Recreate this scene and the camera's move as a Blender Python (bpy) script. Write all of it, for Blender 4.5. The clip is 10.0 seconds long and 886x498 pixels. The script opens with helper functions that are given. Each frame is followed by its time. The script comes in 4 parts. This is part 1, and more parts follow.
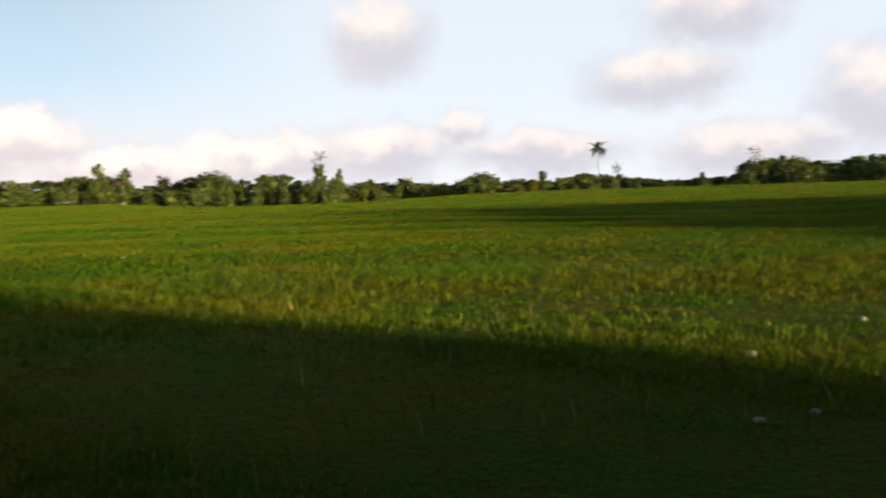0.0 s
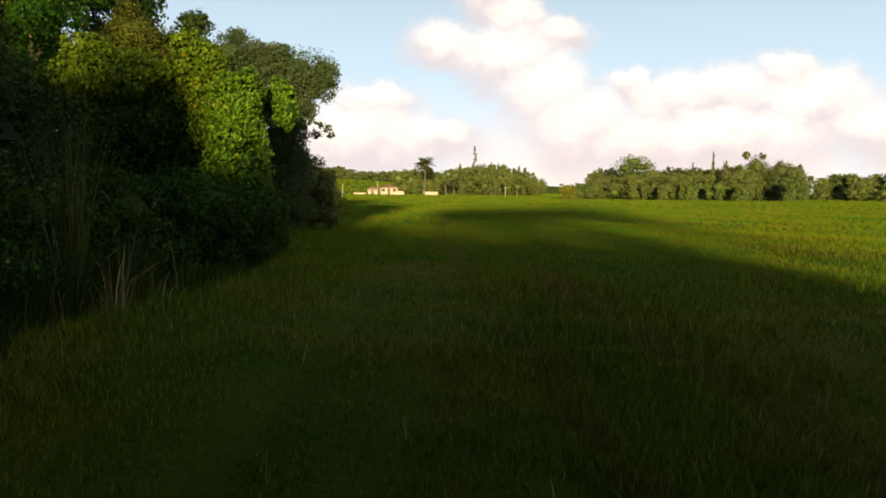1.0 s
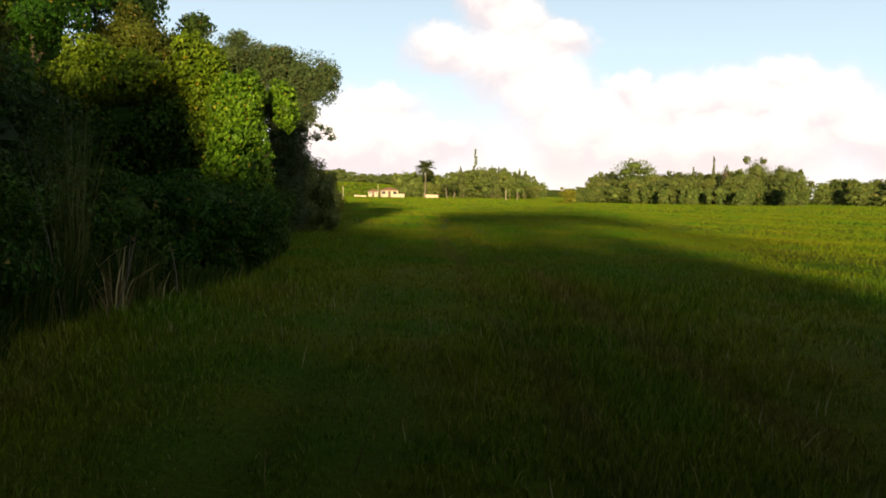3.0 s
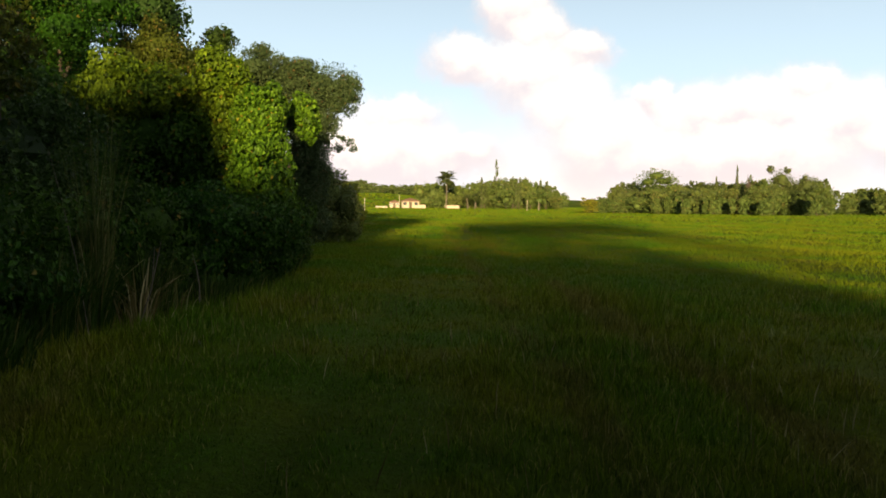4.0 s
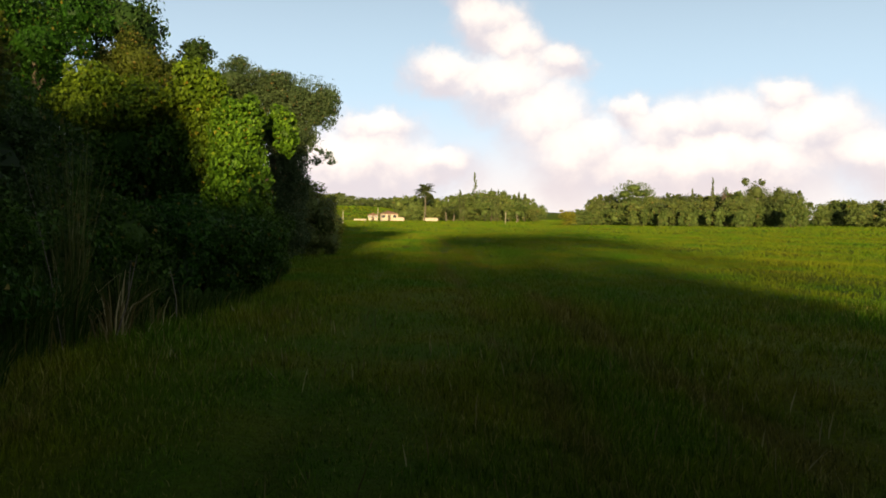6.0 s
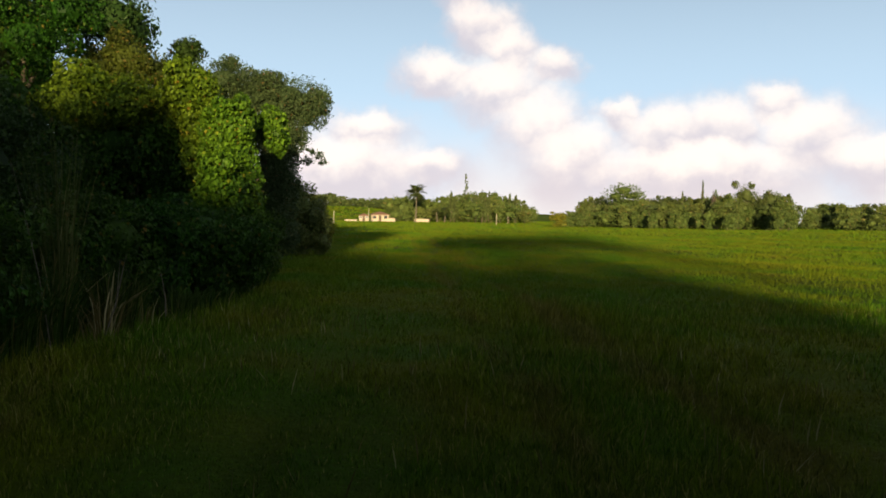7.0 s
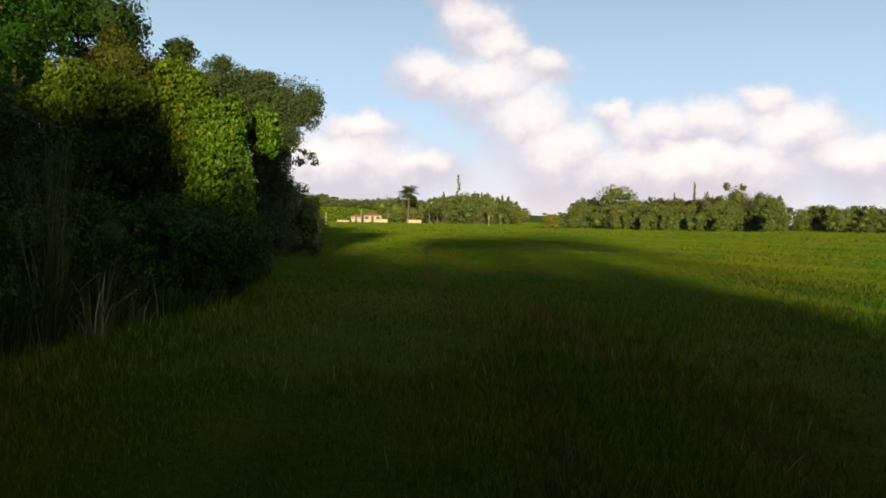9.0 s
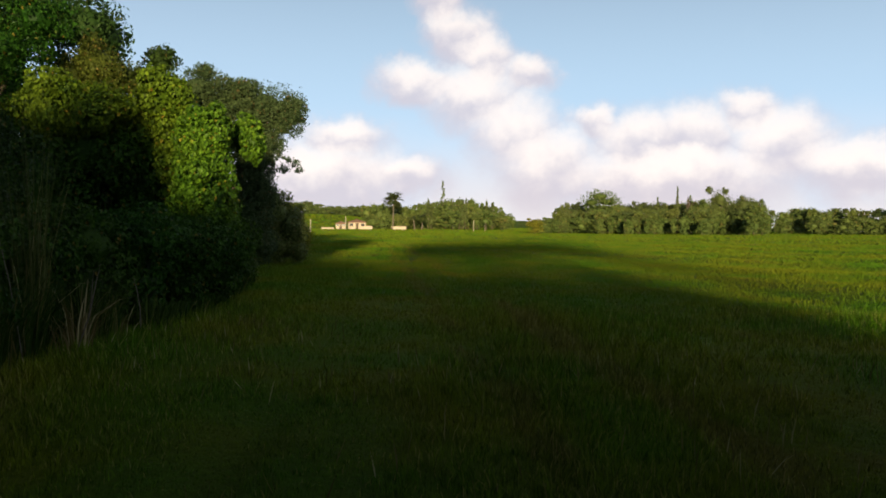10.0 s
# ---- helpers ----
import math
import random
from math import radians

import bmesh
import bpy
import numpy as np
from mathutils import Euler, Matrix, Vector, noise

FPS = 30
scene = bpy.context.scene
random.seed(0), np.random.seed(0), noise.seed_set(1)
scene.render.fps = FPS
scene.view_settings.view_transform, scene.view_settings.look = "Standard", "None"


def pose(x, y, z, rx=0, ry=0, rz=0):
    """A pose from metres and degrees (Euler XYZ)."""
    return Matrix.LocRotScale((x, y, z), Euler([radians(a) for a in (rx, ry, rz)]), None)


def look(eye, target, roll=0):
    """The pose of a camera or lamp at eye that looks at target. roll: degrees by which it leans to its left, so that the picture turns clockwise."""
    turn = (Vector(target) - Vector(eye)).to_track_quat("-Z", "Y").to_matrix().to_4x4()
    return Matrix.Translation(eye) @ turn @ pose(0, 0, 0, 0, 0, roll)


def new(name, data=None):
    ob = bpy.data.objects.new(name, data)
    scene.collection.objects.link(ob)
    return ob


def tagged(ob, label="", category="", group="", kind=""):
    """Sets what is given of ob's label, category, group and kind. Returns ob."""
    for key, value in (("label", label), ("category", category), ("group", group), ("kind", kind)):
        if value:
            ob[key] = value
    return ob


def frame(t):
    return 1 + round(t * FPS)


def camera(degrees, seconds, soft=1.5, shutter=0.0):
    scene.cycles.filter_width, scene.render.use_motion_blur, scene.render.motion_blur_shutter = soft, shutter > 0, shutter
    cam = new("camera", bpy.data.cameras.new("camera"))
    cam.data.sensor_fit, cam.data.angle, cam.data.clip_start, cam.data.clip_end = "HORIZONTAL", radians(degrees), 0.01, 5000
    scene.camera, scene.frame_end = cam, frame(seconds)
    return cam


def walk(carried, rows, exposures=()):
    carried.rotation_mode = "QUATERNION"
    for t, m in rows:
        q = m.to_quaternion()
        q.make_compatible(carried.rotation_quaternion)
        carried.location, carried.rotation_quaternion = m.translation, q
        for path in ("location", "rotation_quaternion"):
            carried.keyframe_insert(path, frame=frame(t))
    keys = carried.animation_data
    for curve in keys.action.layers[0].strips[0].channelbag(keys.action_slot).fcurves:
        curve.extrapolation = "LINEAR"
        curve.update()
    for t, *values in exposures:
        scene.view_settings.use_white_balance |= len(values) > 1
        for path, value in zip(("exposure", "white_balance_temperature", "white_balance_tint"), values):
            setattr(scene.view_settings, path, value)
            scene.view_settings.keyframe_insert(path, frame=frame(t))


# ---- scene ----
# One hand-held shot: the camera stays in one spot, swings left, then settles.
EYE = (0.0, 0.0, 1.6)
PATH = [  # seconds, yaw, pitch, roll
    (0.0, -58.22, -4.56, 2.10),
    (0.1, -51.10, -4.83, 1.88),
    (0.2, -44.14, -4.71, 0.66),
    (0.3, -36.52, -4.41, -0.11),
    (0.4, -28.05, -4.28, -0.99),
    (0.5, -20.43, -4.09, -1.02),
    (0.6, -13.32, -4.05, -1.37),
    (0.7, -8.22, -4.18, -1.38),
    (0.8, -4.21, -4.42, -0.91),
    (0.9, -2.05, -4.30, -0.84),
    (1.0, -0.98, -4.18, -0.50),
    (1.5, -0.42, -4.05, -0.74),
    (2.0, -0.61, -4.12, -1.08),
    (3.5, -1.06, -3.66, -0.70),
    (4.0, 0.55, -3.23, -0.64),
    (4.5, 0.00, -3.01, -0.80),
    (5.0, 0.25, -2.66, -0.58),
    (5.5, -0.42, -2.43, -0.43),
    (7.0, -1.61, -2.24, -0.82),
    (7.5, -2.08, -2.12, -0.87),
    (8.0, -2.40, -1.86, -0.68),
    (8.5, -3.07, -1.91, -0.79),
    (9.0, -2.15, -2.16, -0.95),
    (9.5, -2.36, -1.96, -0.53),
    (10.0, -3.23, -1.71, -0.40),
]
cam = camera(57.58, 10.0, soft=1.8, shutter=0.1)
walk(cam, [(t, pose(*EYE, 90 + p, r, yaw)) for t, yaw, p, r in PATH],
     exposures=[(0.0, 1.35, 6600, 10), (0.5, 1.25, 6700, 10), (0.8, 1.2, 6750, 10), (1.0, 1.45, 6850, 10), (1.5, 1.55, 6850, 10), (3.5, 1.6, 6850, 10),
                (5.5, 1.45, 6700, 10), (7.0, 1.28, 6350, 10), (10.0, 1.2, 6100, 10)])

# ---- light ----
SUN_TRAVEL = Vector((0.03, 1.0, -0.11)).normalized()
sun = new("sun", bpy.data.lights.new("sun", "SUN"))
sun.data.energy, sun.data.angle, sun.data.color = 5.0, radians(3.0), (1.0, 0.77, 0.40)
sun.matrix_world = look((0, 0, 30), Vector((0, 0, 30)) + SUN_TRAVEL)

# clouds: bearing, height above the horizon, half width, half height, all in degrees
CLOUDS = [
    (-2.9, 15.6, 1.9, 2.2), (-4.4, 13.0, 2.6, 2.2), (-6.2, 11.4, 2.4, 2.0), (-9.2, 10.4, 1.9, 1.6), (-1.4, 9.8, 3.2, 1.6),
    (-5.4, 8.8, 3.8, 2.4), (-8.4, 6.2, 3.4, 3.0), (-10.8, 3.8, 3.4, 3.2), (3.8, 6.0, 3.2, 1.6), (5.2, 3.0, 6.5, 2.8), (-0.6, 3.4, 3.2, 1.6),
    (-14.0, 7.2, 2.0, 1.4), (-16.8, 5.8, 3.4, 2.4), (-20.4, 5.8, 3.4, 2.6), (-24.0, 7.6, 2.0, 1.7), (-26.0, 5.0, 3.6, 2.8), (-19.0, 3.0, 8.0, 2.2), (-30.6, 3.6, 4.4, 2.0),
    (-38.0, 1.6, 6.0, 1.6), (-46.0, 2.2, 6.5, 1.6), (-54.0, 10.2, 3.6, 3.2), (-54.4, 2.4, 5.0, 2.0), (-59.4, 3.8, 2.0, 1.6),
    (-65.0, 2.0, 6.0, 1.5), (-73.2, 6.6, 5.0, 2.0), (-76.6, 10.6, 4.6, 2.4), (-79.0, 1.6, 6.0, 1.8),
    (-86.4, 4.6, 3.6, 3.6),
]


class Nodes:
    """Short hand for node trees."""

    def __init__(self, tree):
        self.tree = tree
        tree.nodes.clear()

    def add(self, kind, inputs=(), **props):
        n = self.tree.nodes.new(kind)
        for k, v in props.items():
            setattr(n, k, v)
        for k, v in dict(inputs).items():
            if isinstance(v, bpy.types.NodeSocket):
                self.tree.links.new(v, n.inputs[k])
            else:
                n.inputs[k].default_value = v
        return n

    def math(self, op, a, b=0.0, c=0.0):
        return self.add("ShaderNodeMath", {0: a, 1: b, 2: c}, operation=op).outputs[0]

    def mix(self, f, a, b, blend="MIX"):
        n = self.add("ShaderNodeMix", {0: f}, data_type="RGBA", blend_type=blend)
        for slot, v in ((6, a), (7, b)):
            if isinstance(v, bpy.types.NodeSocket):
                self.tree.links.new(v, n.inputs[slot])
            else:
                n.inputs[slot].default_value = (*v, 1.0)
        return n.outputs[2]

    def ramp(self, f, lo, hi, a=0.0, b=1.0, smooth=True):
        return self.add("ShaderNodeMapRange", {0: f, 1: lo, 2: hi, 3: a, 4: b},
                        interpolation_type="SMOOTHSTEP" if smooth else "LINEAR").outputs[0]

    def noise(self, vec, scale, detail=3.0, rough=0.55):
        return self.add("ShaderNodeTexNoise", {"Vector": vec, "Scale": scale, "Detail": detail, "Roughness": rough}).outputs[0]


def make_world():
    world = bpy.data.worlds.new("sky")
    scene.world = world
    world.use_nodes = True
    n = Nodes(world.node_tree)
    way = n.add("ShaderNodeTexCoord").outputs["Generated"]
    sky = n.add("ShaderNodeTexSky", {}, sky_type="NISHITA", sun_disc=False, sun_elevation=radians(6.3),
                sun_rotation=radians(181.7), air_density=1.0, dust_density=0.6, ozone_density=1.5).outputs[0]
    xyz = n.add("ShaderNodeSeparateXYZ", {0: way}).outputs
    az = n.math("MULTIPLY", n.math("ARCTAN2", n.math("MULTIPLY", xyz[0], -1.0), xyz[1]), 57.2958)
    el = n.math("MULTIPLY", n.math("ARCSINE", xyz[2]), 57.2958)
    flat = n.add("ShaderNodeCombineXYZ", {0: az, 1: el}).outputs[0]
    warp = n.add("ShaderNodeTexNoise", {"Vector": flat, "Scale": 0.33, "Detail": 6.0, "Roughness": 0.6})
    shift = n.add("ShaderNodeVectorMath", {0: warp.outputs["Color"], 1: (0.5, 0.5, 0.5)}, operation="SUBTRACT").outputs[0]
    shift = n.add("ShaderNodeVectorMath", {0: shift, 1: (3.6, 3.2, 0.0)}, operation="MULTIPLY").outputs[0]
    bent = n.add("ShaderNodeVectorMath", {0: flat, 1: shift}, operation="ADD").outputs[0]
    cover = None
    crest = None
    for a, e, w, h in CLOUDS:
        d = n.add("ShaderNodeVectorMath", {0: bent, 1: (a, e, 0)}, operation="SUBTRACT").outputs[0]
        d = n.add("ShaderNodeVectorMath", {0: d, 1: (1 / w, 1 / h, 0)}, operation="MULTIPLY").outputs[0]
        body = n.ramp(n.add("ShaderNodeVectorMath", {0: d}, operation="LENGTH").outputs["Value"], 0.45, 1.62, 1.0, 0.0)
        up = n.ramp(n.add("ShaderNodeSeparateXYZ", {0: d}).outputs[1], -0.8, 0.9)
        lit = n.math("MULTIPLY", up, body)
        cover = body if cover is None else n.math("SMOOTH_MAX", cover, body, 0.25)
        crest = lit if crest is None else n.math("MAXIMUM", crest, lit)
    # broken cloud over the rest of the sky
    wide = n.ramp(n.noise(way, 3.2, 5.0), 0.62, 0.84)
    wide = n.math("MULTIPLY", wide, n.ramp(el, 15.0, 24.0))
    cover = n.math("MAXIMUM", cover, wide)
    fine = n.noise(flat, 0.35, 4.0)
    light = n.math("ADD", n.math("MULTIPLY", crest, 0.85), n.math("MULTIPLY", n.math("SUBTRACT", fine, 0.5), 0.9))
    cloud = n.mix(n.ramp(light, 0.1, 0.8), CLOUD_DARK, CLOUD_LIT)
    # away from the sun's far side the clouds turn grey and the air between them pale
    east = n.ramp(az, -62.0, -36.0, 1.0, 0.0)
    cloud = n.mix(n.math("MULTIPLY", east, 0.75), cloud, n.mix(n.ramp(light, 0.2, 0.9), CLOUD_EAST, CLOUD_EAST_LIT))
    blue = n.mix(1.0, sky, (SKY_GAIN, SKY_GAIN, SKY_GAIN), "MULTIPLY")
    pale = n.mix(n.ramp(el, 0.0, 30.0, 0.95, 0.0), blue, SKY_PALE)
    pale = n.mix(n.math("MULTIPLY", n.ramp(el, 0.0, 9.0, 0.85, 0.0), n.ramp(n.noise(flat, 0.12, 3.0), 0.3, 0.6, 0.5, 1.0)), pale, HAZE)
    pale = n.mix(n.ramp(az, -54.0, -30.0, 0.75, 0.0), pale, SKY_EAST)
    colour = n.mix(n.math("MULTIPLY", cover, 0.82), pale, cloud)
    back = n.add("ShaderNodeBackground", {"Color": colour, "Strength": 1.0})
    n.add("ShaderNodeOutputWorld", {0: back.outputs[0]})


SKY_GAIN = 0.042
SKY_PALE = (0.262, 0.372, 0.470)
CLOUD_DARK = (0.315, 0.275, 0.285)
CLOUD_LIT = (0.530, 0.448, 0.385)
CLOUD_EAST, CLOUD_EAST_LIT, SKY_EAST = (0.235, 0.235, 0.275), (0.40, 0.345, 0.325), (0.37, 0.40, 0.43)
HAZE = (0.44, 0.382, 0.345)
make_world()


# ---- materials ----
def leaf_material(name, dark, light, dry=(0.16, 0.12, 0.03), dry_share=0.08, through_light=0.3, gloss=0.45):
    mat = bpy.data.materials.new(name)
    mat.use_nodes = True
    n = Nodes(mat.node_tree)
    geo = n.add("ShaderNodeNewGeometry")
    rnd = geo.outputs["Random Per Island"]
    obj = n.add("ShaderNodeTexCoord").outputs["Object"]
    big = n.ramp(n.noise(obj, 0.6, 2.0), 0.3, 0.7)
    f = n.math("ADD", n.math("MULTIPLY", rnd, 0.6), n.math("MULTIPLY", big, 0.4))
    col = n.mix(f, dark, light)
    col = n.mix(n.ramp(rnd, 1.0 - dry_share, 1.0 - dry_share + 0.02), col, dry)
    hue = n.add("ShaderNodeHueSaturation", {"Hue": n.ramp(n.add("ShaderNodeObjectInfo").outputs["Random"], 0, 1, 0.485, 0.515, False),
                                            "Value": n.ramp(rnd, 0, 1, 0.6, 1.4, False), "Color": col}).outputs[0]
    pbsdf = n.add("ShaderNodeBsdfPrincipled", {"Base Color": hue, "Roughness": gloss, "Specular IOR Level": 0.06})
    tl = n.add("ShaderNodeBsdfTranslucent", {"Color": hue})
    out = n.add("ShaderNodeMixShader", {0: through_light, 1: pbsdf.outputs[0], 2: tl.outputs[0]})
    n.add("ShaderNodeOutputMaterial", {0: out.outputs[0]})
    return mat


def field_colour(n, pos, fresh, dull, straw, soil):
    """Grass of a mown field in world metres: fresh and dull stretches, straw, bare streaks along two wheel tracks."""
    along = n.add("ShaderNodeVectorMath", {0: pos, 1: (1.0, 0.4, 1.0)}, operation="MULTIPLY").outputs[0]
    xyz = n.add("ShaderNodeSeparateXYZ", {0: pos}).outputs
    across = n.math("ADD", xyz[0], n.math("MULTIPLY", xyz[1], 0.035))
    wander = n.math("MULTIPLY", n.math("SUBTRACT", n.noise(along, 0.25, 2.0), 0.5), 1.2)
    across = n.math("ADD", across, wander)
    rut = n.math("MINIMUM", n.math("ABSOLUTE", n.math("SUBTRACT", across, 2.6)), n.math("ABSOLUTE", n.math("SUBTRACT", across, 1.3)))
    rut = n.math("MULTIPLY", n.ramp(rut, 0.05, 0.45, 1.0, 0.0), n.ramp(xyz[1], 60.0, 80.0, 0.16, 0.0))
    big = n.ramp(n.math("ADD", n.math("MULTIPLY", n.noise(pos, 0.11, 3.0), 0.5), n.math("MULTIPLY", n.noise(pos, 0.45, 4.0), 0.5)), 0.40, 0.60)
    mid = n.ramp(n.noise(along, 0.55, 4.0, 0.6), 0.42, 0.68)
    col = n.mix(big, fresh, dull)
    col = n.mix(n.math("MULTIPLY", mid, 0.34), col, straw)
    bare = n.ramp(n.math("ADD", n.noise(along, 0.7, 5.0, 0.68), rut), 0.555, 0.70)
    return n.mix(n.math("MULTIPLY", bare, 0.45), col, soil), bare


FRESH, DULL, STRAW, SOIL = (0.044, 0.104, 0.004), (0.084, 0.108, 0.004), (0.120, 0.102, 0.010), (0.095, 0.060, 0.016)


def ground_material():
    mat = bpy.data.materials.new("field_turf")
    mat.use_nodes = True
    n = Nodes(mat.node_tree)
    pos = n.add("ShaderNodeTexCoord").outputs["Object"]
    col, bare = field_colour(n, pos, FRESH, DULL, STRAW, SOIL)
    grain = n.noise(pos, 14.0, 5.0, 0.7)
    col = n.mix(n.ramp(grain, 0.35, 0.7), n.mix(0.5, col, (0.035, 0.04, 0.004)), col)
    bump = n.add("ShaderNodeBump", {"Height": n.math("ADD", grain, n.noise(pos, 3.0, 4.0)), "Strength": 1.0, "Distance": 0.12})
    b = n.add("ShaderNodeBsdfPrincipled", {"Base Color": col, "Roughness": 0.95, "Specular IOR Level": 0.03, "Normal": bump.outputs[0]})
    n.add("ShaderNodeOutputMaterial", {0: b.outputs[0]})
    return mat


def blade_material(name, low, high, dry, straw, soil):
    mat = bpy.data.materials.new(name)
    mat.use_nodes = True
    n = Nodes(mat.node_tree)
    pos = n.add("ShaderNodeTexCoord").outputs["Object"]
    col, bare = field_colour(n, pos, FRESH, DULL, straw, soil)
    rnd = n.add("ShaderNodeNewGeometry").outputs["Random Per Island"]
    col = n.mix(n.ramp(rnd, 0.9, 0.93, 0.0, dry), col, (0.17, 0.135, 0.05))
    col = n.add("ShaderNodeHueSaturation", {"Value": n.ramp(rnd, 0, 0.9, low, high, False), "Color": col}).outputs[0]
    b = n.add("ShaderNodeBsdfPrincipled", {"Base Color": col, "Roughness": 0.7, "Specular IOR Level": 0.05})
    tl = n.add("ShaderNodeBsdfTranslucent", {"Color": col})
    out = n.add("ShaderNodeMixShader", {0: 0.25, 1: b.outputs[0], 2: tl.outputs[0]})
    n.add("ShaderNodeOutputMaterial", {0: out.outputs[0]})
    return mat


def plain_material(name, a, b, scale=6.0, rough=0.85, bump=0.3, stretch=(1, 1, 1)):
    mat = bpy.data.materials.new(name)
    mat.use_nodes = True
    n = Nodes(mat.node_tree)
    pos = n.add("ShaderNodeTexCoord").outputs["Object"]
    pos = n.add("ShaderNodeVectorMath", {0: pos, 1: stretch}, operation="MULTIPLY").outputs[0]
    f = n.ramp(n.noise(pos, scale, 5.0, 0.65), 0.3, 0.7)
    col = n.mix(f, a, b)
    col = n.mix(n.ramp(n.noise(pos, scale * 0.15, 3.0), 0.4, 0.75, 0.0, 0.35), col, (a[0] * 0.5, a[1] * 0.5, a[2] * 0.5))
    bp = n.add("ShaderNodeBump", {"Height": f, "Strength": bump, "Distance": 0.02})
    s = n.add("ShaderNodeBsdfPrincipled", {"Base Color": col, "Roughness": rough, "Specular IOR Level": 0.25, "Normal": bp.outputs[0]})
    n.add("ShaderNodeOutputMaterial", {0: s.outputs[0]})
    return mat


M_GROUND = ground_material()
M_BLADE = blade_material("grass_blades", 0.38, 1.65, 0.6, STRAW, (0.105, 0.072, 0.024))
M_BLADE_FAR = blade_material("far_grass_blades", 0.9, 1.1, 0.1, (0.112, 0.104, 0.009), (0.105, 0.092, 0.012))
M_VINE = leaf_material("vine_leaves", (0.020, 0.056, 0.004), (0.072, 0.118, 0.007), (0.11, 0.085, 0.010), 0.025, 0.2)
# bush green; doubles as the shaded tone of the vine thicket
M_BUSH = leaf_material("bush_and_shaded_vine_leaves", (0.012, 0.034, 0.004), (0.030, 0.068, 0.006), (0.08, 0.06, 0.010), 0.03)
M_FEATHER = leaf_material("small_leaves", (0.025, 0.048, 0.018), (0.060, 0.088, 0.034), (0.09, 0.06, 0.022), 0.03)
# own green of the dark trees; also puts shade into hedge trees
M_DARK = leaf_material("deep_green_and_shaded_leaves", (0.012, 0.029, 0.007), (0.030, 0.052, 0.011), (0.052, 0.045, 0.012), 0.03)
M_OLIVE = leaf_material("olive_leaves", (0.027, 0.040, 0.006), (0.062, 0.072, 0.011), (0.09, 0.065, 0.015), 0.06)
# these two are paler than near leaves: aerial haze put into the colour
M_FAR = leaf_material("haze_paled_foliage", (0.058, 0.086, 0.022), (0.105, 0.130, 0.034), (0.11, 0.09, 0.03), 0.05)
M_FAR_DARK = leaf_material("haze_paled_dark_foliage", (0.046, 0.068, 0.022), (0.084, 0.104, 0.032), (0.09, 0.08, 0.03), 0.04)
M_GOLD = leaf_material("yellow_foliage", (0.075, 0.082, 0.010), (0.150, 0.135, 0.016), (0.15, 0.09, 0.02), 0.04)
M_STRAW = leaf_material("dry_grass_blades", (0.075, 0.064, 0.018), (0.180, 0.150, 0.060), (0.225, 0.195, 0.096), 0.2)
M_REED = leaf_material("tall_grass_blades", (0.015, 0.035, 0.005), (0.042, 0.066, 0.010), (0.10, 0.085, 0.03), 0.12)
M_BARK = plain_material("bark", (0.045, 0.034, 0.025), (0.10, 0.08, 0.06), 9.0, 0.9, 0.6, (1, 1, 0.3))
M_PALE_BARK = plain_material("pale_bark", (0.07, 0.06, 0.045), (0.14, 0.12, 0.095), 9.0, 0.9, 0.5, (1, 1, 3))
M_PLUME = leaf_material("grass_plume", (0.045, 0.060, 0.012), (0.095, 0.100, 0.030), (0.14, 0.12, 0.05), 0.12)
M_WALL = plain_material("cream_render", (0.26, 0.215, 0.17), (0.36, 0.30, 0.24), 2.0, 0.85, 0.15)
M_ROOF = plain_material("clay_roof", (0.12, 0.065, 0.040), (0.20, 0.115, 0.075), 5.0, 0.85, 0.4)
M_GLASS = plain_material("dark_window", (0.02, 0.025, 0.03), (0.05, 0.05, 0.055), 1.0, 0.15, 0.0)
M_POST = plain_material("weathered_post", (0.19, 0.17, 0.13), (0.30, 0.27, 0.22), 5.0, 0.8, 0.3, (1, 1, 0.2))


# ---- mesh tools ----
def mesh_of(name, verts, tris, material, smooth=False):
    """A mesh from arrays of corners and triangles."""
    verts, tris = np.asarray(verts, np.float32), np.asarray(tris, np.int32)
    me = bpy.data.meshes.new(name)
    me.vertices.add(len(verts))
    me.vertices.foreach_set("co", verts.ravel())
    me.loops.add(tris.size)
    me.loops.foreach_set("vertex_index", tris.ravel())
    k = tris.shape[1]
    me.polygons.add(len(tris))
    me.polygons.foreach_set("loop_start", np.arange(0, tris.size, k, dtype=np.int32))
    me.polygons.foreach_set("use_smooth", np.full(len(tris), smooth))
    me.materials.append(material)
    me.update(calc_edges=True)
    return me


def thing(name, x, y, z, label, category, group="", kind=""):
    ob = new(name)
    ob.location = (x, y, z)
    return tagged(ob, label, category, group, kind)


def part_np(name, verts, tris, material, parent, label="", smooth=False):
    ob = new(name, mesh_of(name, verts, tris, material, smooth))
    ob.parent = parent
    return tagged(ob, label)


def part(name, bm, material, parent, label=""):
    me = bpy.data.meshes.new(name)
    bm.to_mesh(me)
    bm.free()
    me.materials.append(material)
    ob = new(name, me)
    ob.parent = parent
    return tagged(ob, label)


def unit(v):
    return v / np.maximum(np.linalg.norm(v, axis=-1, keepdims=True), 1e-6)


WAVES = {}


def wave(p, seed, scale):
    """Smooth uneven field in -1..1 at points p."""
    key = (seed % 97, p.shape[1])
    if key not in WAVES:
        r = np.random.RandomState(key[0])
        WAVES[key] = (r.normal(size=(p.shape[1], 5)) * (0.6 + 0.5 * np.arange(5)), r.uniform(0, 6.28, 5))
    d, shift = WAVES[key]
    return np.sin(p @ d * scale + shift) @ (1 / (1 + 0.5 * np.arange(5))) / 2.6


